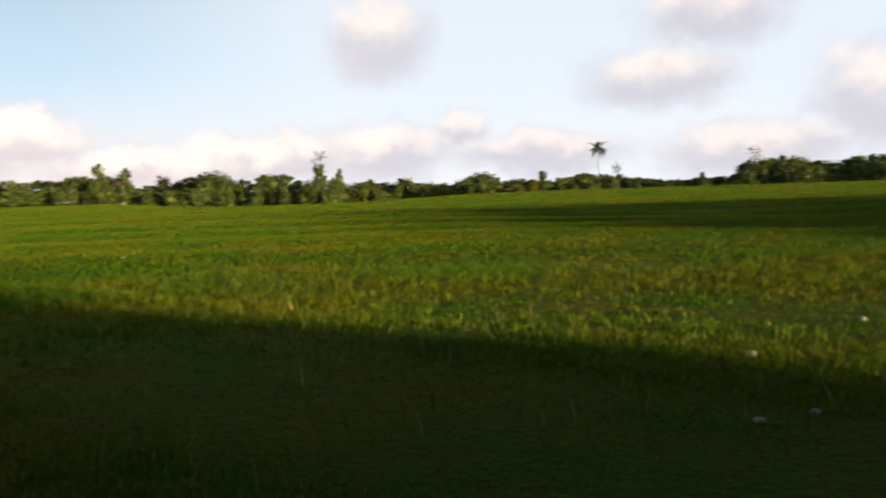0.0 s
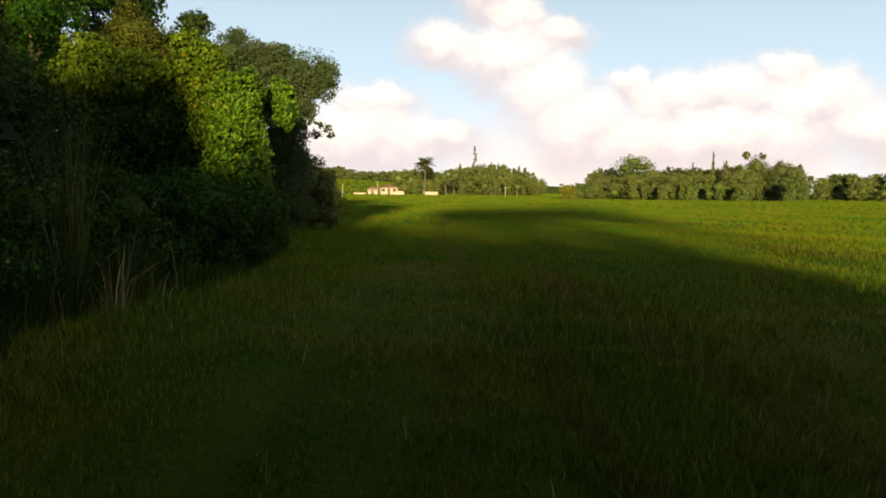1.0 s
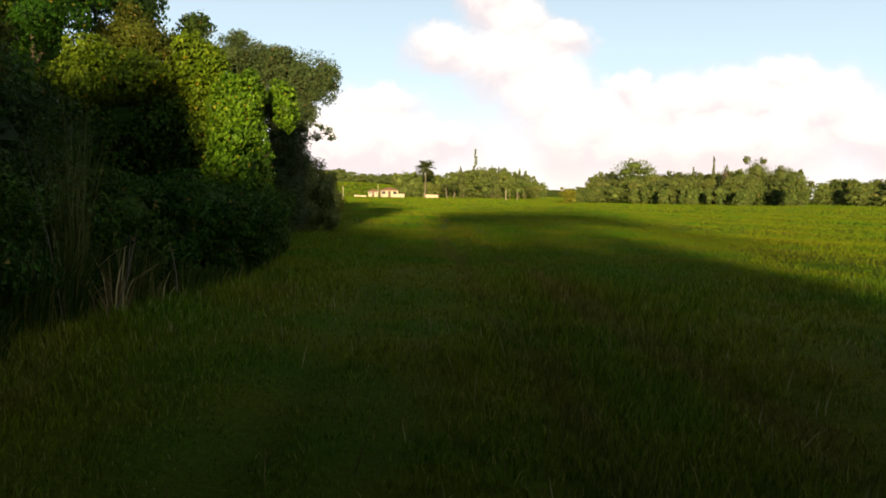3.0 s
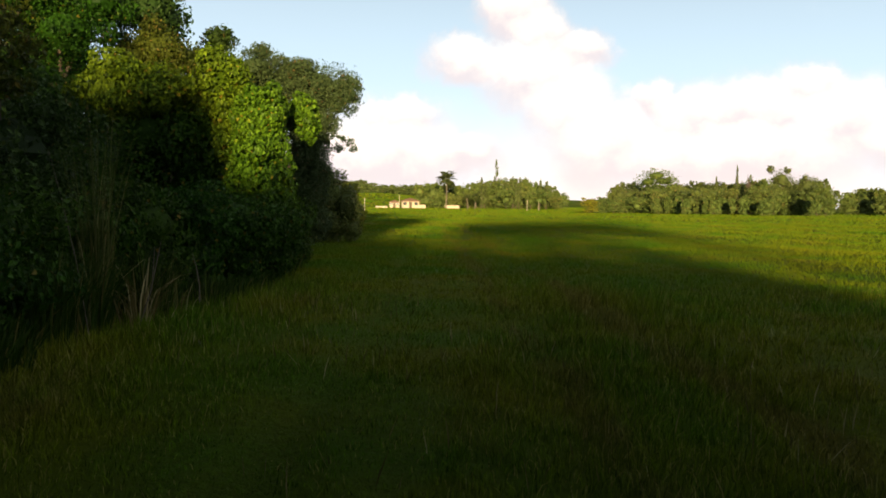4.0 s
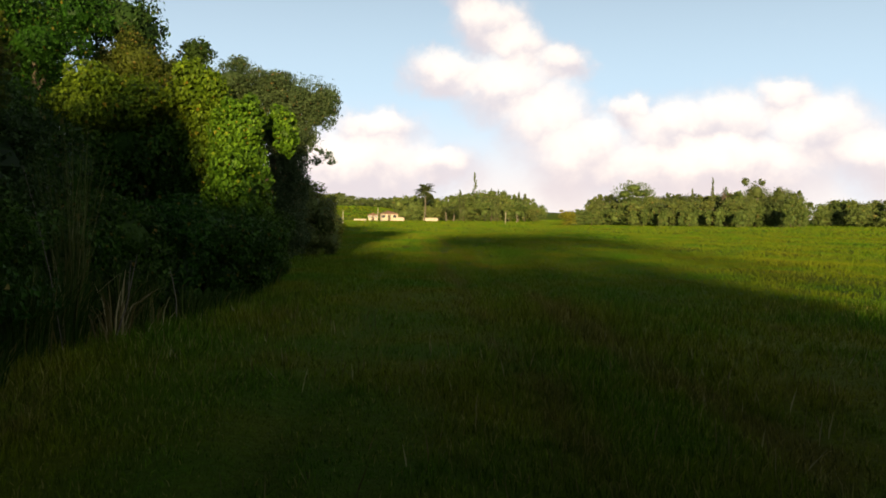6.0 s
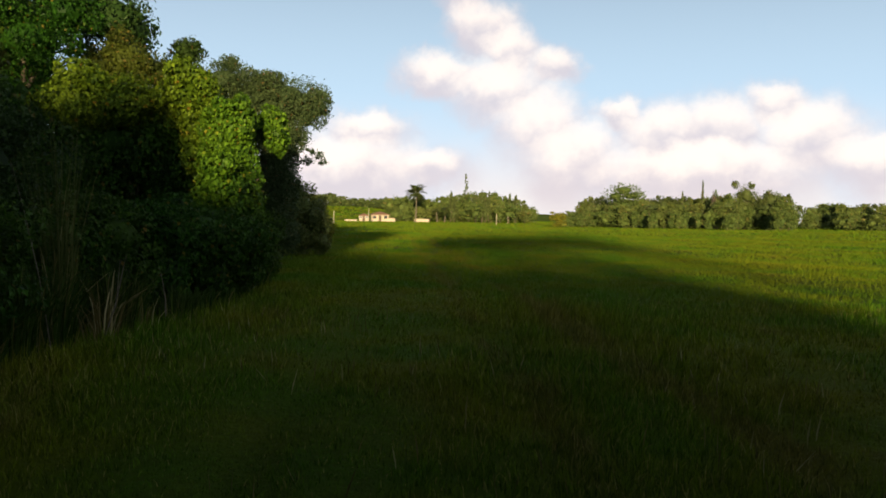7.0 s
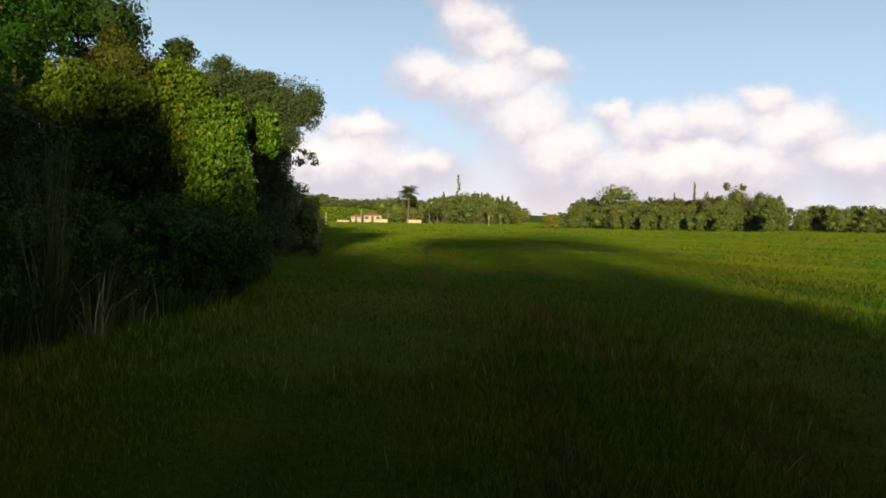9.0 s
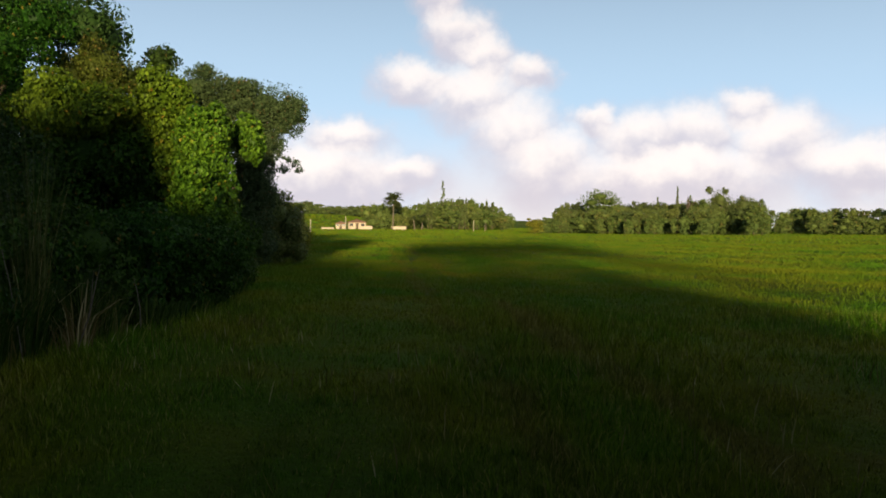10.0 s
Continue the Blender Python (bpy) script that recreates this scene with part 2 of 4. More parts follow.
def leaf_arrays(at, normal, tip, length, width, fold=0.25):
    """Folded four-cornered leaves: each two triangles along a midrib."""
    tip = unit(tip - normal * np.sum(tip * normal, 1, keepdims=True))
    side = np.cross(normal, tip)
    L, W = length[:, None], width[:, None]
    v = np.stack([at - tip * L * 0.45, at + side * W * 0.5 + normal * W * fold * 0.6 - tip * L * 0.05,
                  at + tip * L * 0.55 - normal * L * 0.12, at - side * W * 0.5 + normal * W * fold * 0.6 - tip * L * 0.05], 1).reshape(-1, 3)
    i = np.arange(len(at))[:, None] * 4
    return v, np.concatenate([i + [0, 1, 2], i + [0, 2, 3]], 0)


def lump(rng, n, c, r, rough=0.22, shell=0.25, low=-1.0):
    """Points and outward normals on an uneven ellipsoid shell; low cuts off the underside."""
    d = unit(rng.normal(size=(int(n * 1.9), 3)))
    d = d[d[:, 2] > low][:n]
    seed = rng.randint(10000)
    f = 1 + rough * wave(d * 2.0, seed, 1.6) + 0.5 * rough * wave(d * 5.0, seed + 1, 1.4)
    f = f * (1 - shell * rng.uniform(0, 1, len(d)) ** 1.6)
    return np.array(c) + d * np.array(r) * f[:, None], unit(d / np.array(r))


def core(c, r, rng, scale=0.8, rough=0.15):
    """The dense inside of a crown: an uneven closed ball, so that no sky shows through the middle."""
    f = scale * (1 + rough * wave(CORE_WAYS * 2.5, rng.randint(10000), 1.5))
    return np.array(c) + CORE_WAYS * np.array(r) * f[:, None], CORE_TRIS


def ball(nu, nv):
    u, v = np.meshgrid(np.linspace(0, 2 * np.pi, nu, endpoint=False), np.linspace(0.08, np.pi - 0.08, nv))
    d = np.stack([np.cos(u) * np.sin(v), np.sin(u) * np.sin(v), np.cos(v)], -1).reshape(-1, 3)
    t = []
    for j in range(nv - 1):
        for i in range(nu):
            a, b = j * nu + i, j * nu + (i + 1) % nu
            t += [(a, a + nu, b), (b, a + nu, b + nu)]
    return d, np.array(t)


CORE_WAYS, CORE_TRIS = ball(14, 9)


def join(parts):
    vs, ts, k = [], [], 0
    for v, t in parts:
        vs.append(v)
        ts.append(t + k)
        k += len(v)
    return np.concatenate(vs), np.concatenate(ts)


def foliage(blobs, n, leaf, rng, droop=0.6, aspect=0.6, rough=0.22, shell=0.3, with_core=0.7, jitter=0.6, low=-1.0, sub=7, sub_size=0.42):
    """A crown from lumps (x, y, z, rx, ry, rz): leafy sprays round a dense inside, n leaves in all."""
    small, out = [], []
    for b in blobs:
        c, r = np.array(b[:3], float), np.array(b[3:6], float)
        if with_core and r.min() > 0.35:
            out.append(core(c, r, rng, with_core))
        small.append((*c, *(r * 0.86)))
        for d in unit(rng.normal(size=(sub, 3))):
            q = rng.uniform(0.7, 1.25) * sub_size
            small.append((*(c + d * r * rng.uniform(0.66, 0.86)), *(np.maximum(r, r.mean() * 0.6) * q)))
    area = np.array([b[3] * b[4] + b[4] * b[5] + b[3] * b[5] for b in small])
    for b, a in zip(small, area / area.sum()):
        k = max(8, int(n * a))
        p, nr = lump(rng, k, b[:3], b[3:6], rough, shell, low)
        nr = unit(nr + np.array([0, 0, 0.35]) + jitter * rng.normal(size=nr.shape))
        tip = unit(rng.normal(size=nr.shape) + np.array([0, 0, -2.0 * droop]))
        L = leaf * rng.uniform(0.6, 1.35, len(p))
        out.append(leaf_arrays(p, nr, tip, L, L * aspect))
    return join(out)


def tube(points, radii, sides=7):
    """A tapered limb through points."""
    pts = np.array(points, float)
    v, t = [], []
    for i, (p, r) in enumerate(zip(pts, radii)):
        d = unit(pts[min(i + 1, len(pts) - 1)] - pts[max(i - 1, 0)])
        a = unit(np.cross(d, [0.31, 0.95, 0.05]))
        b = np.cross(d, a)
        for k in range(sides):
            q = 2 * np.pi * k / sides
            v.append(p + r * (a * np.cos(q) + b * np.sin(q)))
    for i in range(len(pts) - 1):
        for k in range(sides):
            a, b = i * sides + k, i * sides + (k + 1) % sides
            t += [(a, b, a + sides), (b, b + sides, a + sides)]
    return np.array(v), np.array(t)


def limbs(rng, height, radius, reach, count=4, lean=0.0):
    """A trunk with a few forked limbs, base at the origin."""
    top = np.array([lean * height, 0, height])
    trunk = [np.zeros(3), top * 0.35 + rng.normal(size=3) * 0.05 * height * [1, 1, 0], top * 0.7, top]
    out = [tube(trunk, [radius * 1.25, radius, radius * 0.75, radius * 0.3])]
    for k in range(count):
        a = 6.28 * k / count + rng.uniform(-0.5, 0.5)
        h = rng.uniform(0.45, 0.8)
        s = top * h
        e = s + np.array([np.cos(a) * reach, np.sin(a) * reach, height * rng.uniform(0.15, 0.35)])
        out.append(tube([s, (s + e) / 2 + [0, 0, 0.06 * height], e], [radius * 0.5, radius * 0.32, radius * 0.1], 5))
    return join(out)


# ---- ground ----
def step(a, b, x):
    q = np.clip((x - a) / (b - a), 0, 1)
    return q * q * (3 - 2 * q)


def height(x, y):
    """The field is level, falls away to the east past a crest, and rises to a far meadow in the north-west."""
    x, y = np.asarray(x, float), np.asarray(y, float)
    crest = 118 - 60 * np.exp(-((y - 0.98 * x) / 40.0) ** 2)
    east = np.clip(x - crest, 0, None)
    h = -0.042 * np.minimum(east, 110) - 0.02 * np.clip(east - 110, 0, 1200) + 0.042 * 8 * (1 - np.exp(-east / 8.0))
    h = h + 6.5 * step(265, 430, y) * step(30, -40, x)
    h = h + 7 * step(420, 900, y)
    h = h + 0.05 * np.sin(x * 0.31 + 0.4) * np.sin(y * 0.23) + 0.03 * np.sin(x * 0.9 + y * 0.5)
    for track in (2.35, 0.75, -1.3):  # wheel tracks along the field
        h = h - 0.07 * np.exp(-((x - track - 0.25 * np.sin(y * 0.16)) / 0.22) ** 2) * (0.6 + 0.4 * np.sin(y * 0.7 + track)) * step(75, 40, y) * step(-3, 1, y)
    return h


def make_ground():
    rings = np.concatenate([[0.01], np.geomspace(1.0, 4500, 210)])
    turns = np.linspace(0, 2 * np.pi, 288, endpoint=False)
    R, A = np.meshgrid(rings, turns, indexing="ij")
    x, y = (R * np.sin(A)).ravel() + 0.37, (R * np.cos(A)).ravel() - 0.81
    v = np.stack([x, y, height(x, y)], 1)
    nr, na = R.shape
    i, j = np.meshgrid(np.arange(nr - 1), np.arange(na), indexing="ij")
    a, b = (i * na + j).ravel(), (i * na + (j + 1) % na).ravel()
    q = np.stack([a, a + na, b + na, b], 1)[:, ::-1]
    q = np.concatenate([q, [[0, na // 4, na // 2, 3 * na // 4][::-1]]])
    ob = new("ground", mesh_of("ground", v, q, M_GROUND, True))
    tagged(ob, "wide mown grass field with dry patches and wheel tracks", "field", kind="structure")


make_ground()


def tufts(r0, r1, per_m2, tall, wide, seed, segments=1, west=-4.5, a0=radians(-36), a1=radians(96)):
    """Grass blades between two distances, thinner where the soil shows."""
    rng = np.random.RandomState(seed)
    n = int(per_m2 * 0.5 * (r1 * r1 - r0 * r0) * (a1 - a0))
    r = np.sqrt(rng.uniform(r0 * r0, r1 * r1, n))
    a = rng.uniform(a0, a1, n)
    x, y = r * np.sin(a), r * np.cos(a)
    # two blades in five stand in tussocks
    heart = rng.randint(0, max(1, n // 45), n)
    tuft = rng.uniform(0, 1, n) < (0.4 if wide < 0.02 else 0.12)
    off = rng.normal(size=(n, 2)) * (0.035 + 0.8 * wide)
    x = np.where(tuft, x[heart] + off[:, 0], x)
    y = np.where(tuft, y[heart] + off[:, 1], y)
    patch = wave(np.stack([x, y * 0.4], 1), 11, 1.1) + 0.6 * wave(np.stack([x, y], 1), 12, 0.35)
    if wide > 0.02:
        patch = patch * 0.25
    keep = (rng.uniform(-1.2, 1.0, n) < patch + 0.5) & ((x > west - 0.05 * np.maximum(y - 10, 0)) | (y > 45))
    x, y, patch, tuft = x[keep], y[keep], patch[keep], tuft[keep]
    n = len(x)
    base = np.stack([x, y, height(x, y) - 0.01], 1)
    h = tall * (rng.uniform(0.4, 1.3, n) if wide < 0.02 else rng.uniform(0.75, 1.1, n)) * (1 + 0.8 * np.clip(patch, -0.9, 1.2))
    h = h * np.where(tuft, 1.35, 1.0)
    turn = rng.uniform(0, 6.28, n)
    side = np.stack([np.cos(turn), np.sin(turn), np.zeros(n)], 1) * (wide * rng.uniform(0.6, 1.3, n) * 0.5)[:, None]
    lean = np.stack([rng.normal(size=n), rng.normal(size=n), np.zeros(n)], 1) * (0.35 * h)[:, None]
    up = np.array([0, 0, 1.0]) * h[:, None]
    if segments == 1:
        v = np.stack([base - side, base + side, base + up + lean], 1).reshape(-1, 3)
        t = np.arange(n)[:, None] * 3 + [0, 1, 2]
    else:
        mid = base + up * 0.6 + lean * 0.35
        v = np.stack([base - side, base + side, mid - side * 0.8, mid + side * 0.8, base + up * 0.95 + lean * 1.2], 1).reshape(-1, 3)
        i = np.arange(n)[:, None] * 5
        t = np.concatenate([i + [0, 1, 3], i + [0, 3, 2], i + [2, 3, 4]])
    ob = new("grass", mesh_of("grass", v, t, M_BLADE if wide < 0.02 else M_BLADE_FAR))
    tagged(ob, "short green grass with straw blades on the field", "grass", kind="stuff")


tufts(2.6, 8, 1900, 0.085, 0.007, 1, 2)
tufts(8, 17, 600, 0.10, 0.014, 2)
tufts(17, 38, 210, 0.095, 0.028, 3)
tufts(38, 85, 62, 0.10, 0.055, 4)
tufts(85, 190, 8.0, 0.12, 0.15, 5)
tufts(190, 300, 1.6, 0.16, 0.34, 6)
tufts(300, 450, 0.7, 0.3, 0.8, 7, a0=radians(-10), a1=radians(12))


def seed_heads():
    """Straw-coloured seed stalks standing over the mown grass."""
    rng = np.random.RandomState(9)
    n = 1500
    r, a = np.sqrt(rng.uniform(9, 15 ** 2, n)), rng.uniform(radians(-22), radians(96), n)
    x, y = r * np.sin(a), r * np.cos(a)
    keep = wave(np.stack([x, y], 1), 31, 0.5) > 0.05
    x, y = x[keep], y[keep]
    n = len(x)
    at = np.stack([x, y, height(x, y)], 1)
    h = rng.uniform(0.12, 0.27, n)
    tip = unit(np.stack([rng.normal(size=n) * 0.3, rng.normal(size=n) * 0.3, np.ones(n)], 1))
    nr = unit(np.stack([rng.normal(size=n), rng.normal(size=n), np.zeros(n)], 1))
    v, t = leaf_arrays(at + tip * (h * 0.45)[:, None], nr, tip, h, 0.003 + 0.0004 * np.hypot(x, y), 0.1)
    ob = new("seed_stalks", mesh_of("seed_stalks", v, t, M_STRAW))
    tagged(ob, "scattered dry seed stalks standing in the grass", "grass", kind="stuff")


seed_heads()


# ---- the overgrown hedge beside the camera ----
def shrub(name, x, y, blobs, n, leaf, material, label, category, seed, trunk=None, group="", **kw):
    """A bush or tree: lumps are given from its foot."""
    rng = np.random.RandomState(seed)
    ob = thing(name, x, y, float(height(x, y)), label, category, group)
    v, t = foliage(blobs, n, leaf, rng, **kw)
    part_np("crown", v, t, material, ob)
    if trunk:
        v, t = limbs(rng, *trunk)
        part_np("trunk", v, t, M_BARK, ob, smooth=True)
    return ob


VINE = dict(droop=1.2, aspect=0.85, rough=0.26, shell=0.24, jitter=0.45, with_core=0.55, sub=13, sub_size=0.38)
LOOSE = dict(rough=0.4, shell=0.5, with_core=0.5, jitter=1.0, sub=16, sub_size=0.34)
TWIGGY = dict(rough=0.5, shell=0.5, with_core=0.45, jitter=1.0, sub=30, sub_size=0.26, aspect=0.45)
shrub("vine_covered_tree", -4.6, 20.2, [(-0.1, -0.2, 3.75, 0.7, 0.8, 0.8), (-0.05, -0.35, 3.0, 0.78, 0.8, 0.9), (-0.1, -0.3, 2.1, 0.85, 0.85, 0.85), (0.82, 0.8, 3.75, 0.42, 0.5, 0.6), (0.1, 0.2, 1.5, 0.8, 0.8, 1.2), (-0.4, 0, 1.0, 0.9, 0.9, 0.9)],
      30000, 0.10, M_VINE, "tree smothered in broad-leaved green vines, partly sunlit", "tree", 21, (2.8, 0.14, 0.6), **VINE)
shrub("vine_covered_tree", -7.6, 21.5, [(-1.3, -0.1, 4.5, 1.2, 1.0, 0.85), (0.0, -0.2, 4.45, 1.0, 1.0, 0.85), (1.5, -0.1, 4.7, 0.85, 0.9, 0.85), (2.0, -0.2, 3.4, 0.7, 0.8, 1.2), (0.2, 0.6, 3.2, 2.2, 0.8, 1.2)],
      34000, 0.105, M_VINE, "wide thicket under a blanket of green vines beside the field", "tree", 22, (2.4, 0.12, 0.5), **VINE)
# lower vines take the darker bush leaves, so their shade is partly colour
shrub("shaded_vine_thicket", -7.6, 21.5, [(-1.4, 0.1, 2.5, 1.7, 1.1, 1.9), (0.8, 0.1, 2.5, 1.4, 1.1, 1.9), (-3.2, 0.2, 3.0, 1.6, 1.2, 1.9), (-0.3, -0.1, 3.3, 1.4, 0.9, 0.9)],
      26000, 0.10, M_BUSH, "lower vine thicket with its shade put into darker leaf colour", "thicket", 25, (2.2, 0.1, 0.4), **VINE)
small_leaved = shrub("small_leaved_tree", -5.2, 27.0, [(-1.3, 0, 6.0, 1.0, 1.1, 0.8), (-0.2, 0, 5.75, 1.0, 1.1, 0.8), (0.85, 0, 5.5, 1.0, 1.0, 0.8), (1.65, 0, 5.15, 0.75, 0.8, 0.7), (0.1, 0.2, 4.4, 1.3, 1.2, 1.2), (-1.4, 0.2, 4.6, 1.3, 1.3, 1.4),
                                        (0.5, 0, 3.3, 0.75, 0.9, 1.1), (0.9, 0, 4.2, 0.5, 0.7, 0.7), (0.75, 0, 2.6, 0.5, 0.7, 0.8), (0.3, 0, 2.0, 0.9, 1.0, 1.2), (0.3, 0, 0.9, 1.0, 1.1, 0.9)],
      90000, 0.085, M_FEATHER, "tree with small grey-green leaves and loose twigs", "tree", 23, (5.0, 0.13, 1.2), **TWIGGY)
# its lowest twig stands out over the field with a loose spray of leaves
rng_t = np.random.RandomState(24)
part_np("twig", *tube([(0.3, 0, 3.1), (1.0, 0, 3.35), (1.9, 0, 3.55)], [0.03, 0.02, 0.008], 5), M_BARK, small_leaved, smooth=True)
part_np("leaf_spray", *foliage([(1.35, 0, 3.4, 0.3, 0.3, 0.16), (1.75, 0, 3.6, 0.26, 0.3, 0.16), (1.95, 0, 3.35, 0.2, 0.25, 0.12), (1.5, 0, 3.75, 0.16, 0.2, 0.1)], 420, 0.10, rng_t, with_core=0, rough=0.6, shell=0.9, jitter=1.0, aspect=0.45),
        M_FEATHER, small_leaved)
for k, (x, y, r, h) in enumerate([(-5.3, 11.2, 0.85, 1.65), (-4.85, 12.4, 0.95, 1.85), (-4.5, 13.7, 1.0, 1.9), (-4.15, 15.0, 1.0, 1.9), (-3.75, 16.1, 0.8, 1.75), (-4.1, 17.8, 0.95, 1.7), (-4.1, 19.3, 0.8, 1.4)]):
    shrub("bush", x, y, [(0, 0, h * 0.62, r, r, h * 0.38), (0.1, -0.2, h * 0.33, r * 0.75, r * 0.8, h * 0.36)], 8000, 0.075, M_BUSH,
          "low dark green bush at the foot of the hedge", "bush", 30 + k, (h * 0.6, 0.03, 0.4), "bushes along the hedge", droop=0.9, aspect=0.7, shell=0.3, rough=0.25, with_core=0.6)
shrub("olive_tree", -9.0, 25.0, [(0, 0, 6.3, 0.9, 0.9, 0.9), (0.8, 0, 6.0, 0.65, 0.7, 0.55), (-0.8, 0, 5.8, 0.9, 0.9, 0.9), (0, 0, 4.4, 1.6, 1.2, 1.6)],
      20000, 0.10, M_OLIVE, "tree with yellowish green leaves behind the vines", "tree", 41, (5.4, 0.14, 0.8), **LOOSE)
shrub("tall_dark_tree", -11.4, 30.0, [(0.2, 0, 8.7, 1.4, 1.5, 1.2), (1.0, 0, 8.2, 0.7, 1.0, 1.0), (-1.6, 0, 8.9, 1.7, 1.7, 1.5), (0.2, 0, 6.6, 1.7, 1.6, 1.2), (-0.5, 0, 5.0, 2.4, 2.2, 2.2), (0, 0, 2.4, 2.4, 2.2, 2.4)],
      26000, 0.15, M_DARK, "tall tree with dark green leaves behind the hedge", "tree", 42, (7.6, 0.22, 1.5), **LOOSE)
shrub("tall_dark_tree", -15.2, 28.0, [(0, 0, 8.6, 2.4, 2.2, 1.8), (1.4, 0, 6.4, 2.0, 2, 2.0), (-1.5, 0, 6.6, 2.2, 2, 2.2), (0, 0, 3.4, 3.0, 2.4, 3.2)],
      18000, 0.16, M_DARK, "tall tree with dark green leaves behind the hedge", "tree", 50, (7.8, 0.24, 1.8), **LOOSE)
shrub("tall_dark_tree", -9.5, 32.5, [(0.2, 0, 7.95, 0.75, 0.8, 0.65), (-0.2, 0, 6.8, 1.2, 1.1, 1.2), (0, 0, 4.0, 2.0, 1.7, 2.4)],
      14000, 0.14, M_DARK, "tree with dark green leaves behind the hedge", "tree", 43, (6.6, 0.18, 0.9), **LOOSE)
shrub("shaded_tree", -11.6, 24.0, [(0.2, 0, 6.5, 1.5, 1.3, 1.0), (-1.3, 0, 7.8, 2.0, 1.7, 1.6), (1.3, 0, 7.4, 1.0, 1.0, 0.8), (-0.6, 0, 4.6, 2.0, 1.4, 1.8), (0, 0, 2.2, 2.0, 1.6, 2.2)],
      34000, 0.11, M_BUSH, "tree with mid-green leafy sprays over the shaded hedge", "tree", 46, (6.6, 0.16, 1.2), **LOOSE)
shrub("overhanging_tree", -4.4, 6.9, [(0.45, 0, 2.95, 0.4, 0.5, 0.26), (0.2, 0.2, 3.35, 0.45, 0.5, 0.32), (0.6, -0.2, 2.65, 0.26, 0.3, 0.15), (0.0, 0.3, 3.7, 0.45, 0.5, 0.28)],
      4200, 0.06, M_OLIVE, "slender tree with hanging leafy sprays over the field edge", "tree", 44, (3.2, 0.03, 0.4), **LOOSE)
# darker leaf colour on these two carries part of the hedge's shade
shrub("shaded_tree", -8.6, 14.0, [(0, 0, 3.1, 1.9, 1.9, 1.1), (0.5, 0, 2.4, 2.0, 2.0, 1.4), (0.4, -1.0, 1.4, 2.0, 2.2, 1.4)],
      16000, 0.11, M_DARK, "tree in the shade of the hedge, leaves coloured darker for it", "tree", 45, (3.4, 0.16, 1.1), **LOOSE)
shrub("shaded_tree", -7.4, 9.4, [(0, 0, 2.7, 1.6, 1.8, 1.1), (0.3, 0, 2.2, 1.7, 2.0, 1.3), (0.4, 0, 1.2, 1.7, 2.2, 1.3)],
      16000, 0.10, M_DARK, "dense tree in the hedge's shade, leaves coloured darker for it", "tree", 49, (3.2, 0.16, 1.1), **LOOSE)
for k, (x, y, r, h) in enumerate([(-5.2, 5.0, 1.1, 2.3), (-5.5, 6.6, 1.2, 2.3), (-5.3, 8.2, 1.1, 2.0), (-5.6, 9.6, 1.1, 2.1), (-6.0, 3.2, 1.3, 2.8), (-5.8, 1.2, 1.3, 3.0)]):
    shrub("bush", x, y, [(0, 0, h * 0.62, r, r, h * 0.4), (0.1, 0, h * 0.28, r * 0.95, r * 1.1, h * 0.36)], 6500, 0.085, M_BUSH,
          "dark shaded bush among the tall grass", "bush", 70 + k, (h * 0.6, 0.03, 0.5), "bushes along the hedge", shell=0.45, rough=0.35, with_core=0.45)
# lighter leaf colour stands in for sunlight that the hedge blocks
shrub("bush", -4.6, 33.0, [(-0.5, 0, 2.0, 0.9, 1.0, 1.1), (0.3, 0, 1.4, 0.7, 0.9, 0.9), (0.55, 0, 0.6, 0.45, 0.7, 0.6), (-0.2, 0, 0.8, 0.9, 1.1, 0.8)], 12000, 0.10, M_FAR,
      "rounded bush past the end of the hedge", "bush", 47, group="bushes along the hedge", rough=0.45, shell=0.45, sub=20, sub_size=0.3)
shrub("bush", -5.5, 46.0, [(0, 0, 1.0, 0.8, 1.2, 1.0), (-0.5, 1.0, 1.8, 0.8, 1.2, 1.1)], 4000, 0.13, M_GOLD,
      "small bush with orange-yellow leaves past the hedge", "bush", 48, shell=0.4)
# dark leaves here also deepen the shaded hollow by colour
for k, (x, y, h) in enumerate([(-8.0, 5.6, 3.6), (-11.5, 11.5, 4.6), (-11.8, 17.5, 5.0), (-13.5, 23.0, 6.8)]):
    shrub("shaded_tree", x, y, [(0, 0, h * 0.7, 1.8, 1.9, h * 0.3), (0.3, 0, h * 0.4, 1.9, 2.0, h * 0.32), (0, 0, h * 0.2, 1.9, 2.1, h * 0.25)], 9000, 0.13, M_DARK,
          "dense tree in the hedge's shade, leaves coloured darker for it", "tree", 60 + k, (h * 0.7, 0.14, 1.1), "hedge trees", **LOOSE)
for k, (x, y, h) in enumerate([(-9.5, 52, 4.2), (-11.0, 62, 4.6), (-13.5, 74, 5.0), (-15.5, 88, 4.6), (-18, 104, 5.0)]):
    shrub("tree", x, y, [(0, 0, h * 0.66, 2.0, 2.2, h * 0.34), (0.3, 0, h * 0.3, 2.1, 2.2, h * 0.32)], 3500, 0.2, M_FEATHER,
          "leafy tree on the field boundary past the hedge", "tree", 80 + k, (h * 0.7, 0.12, 1.2), "boundary trees", shell=0.4)


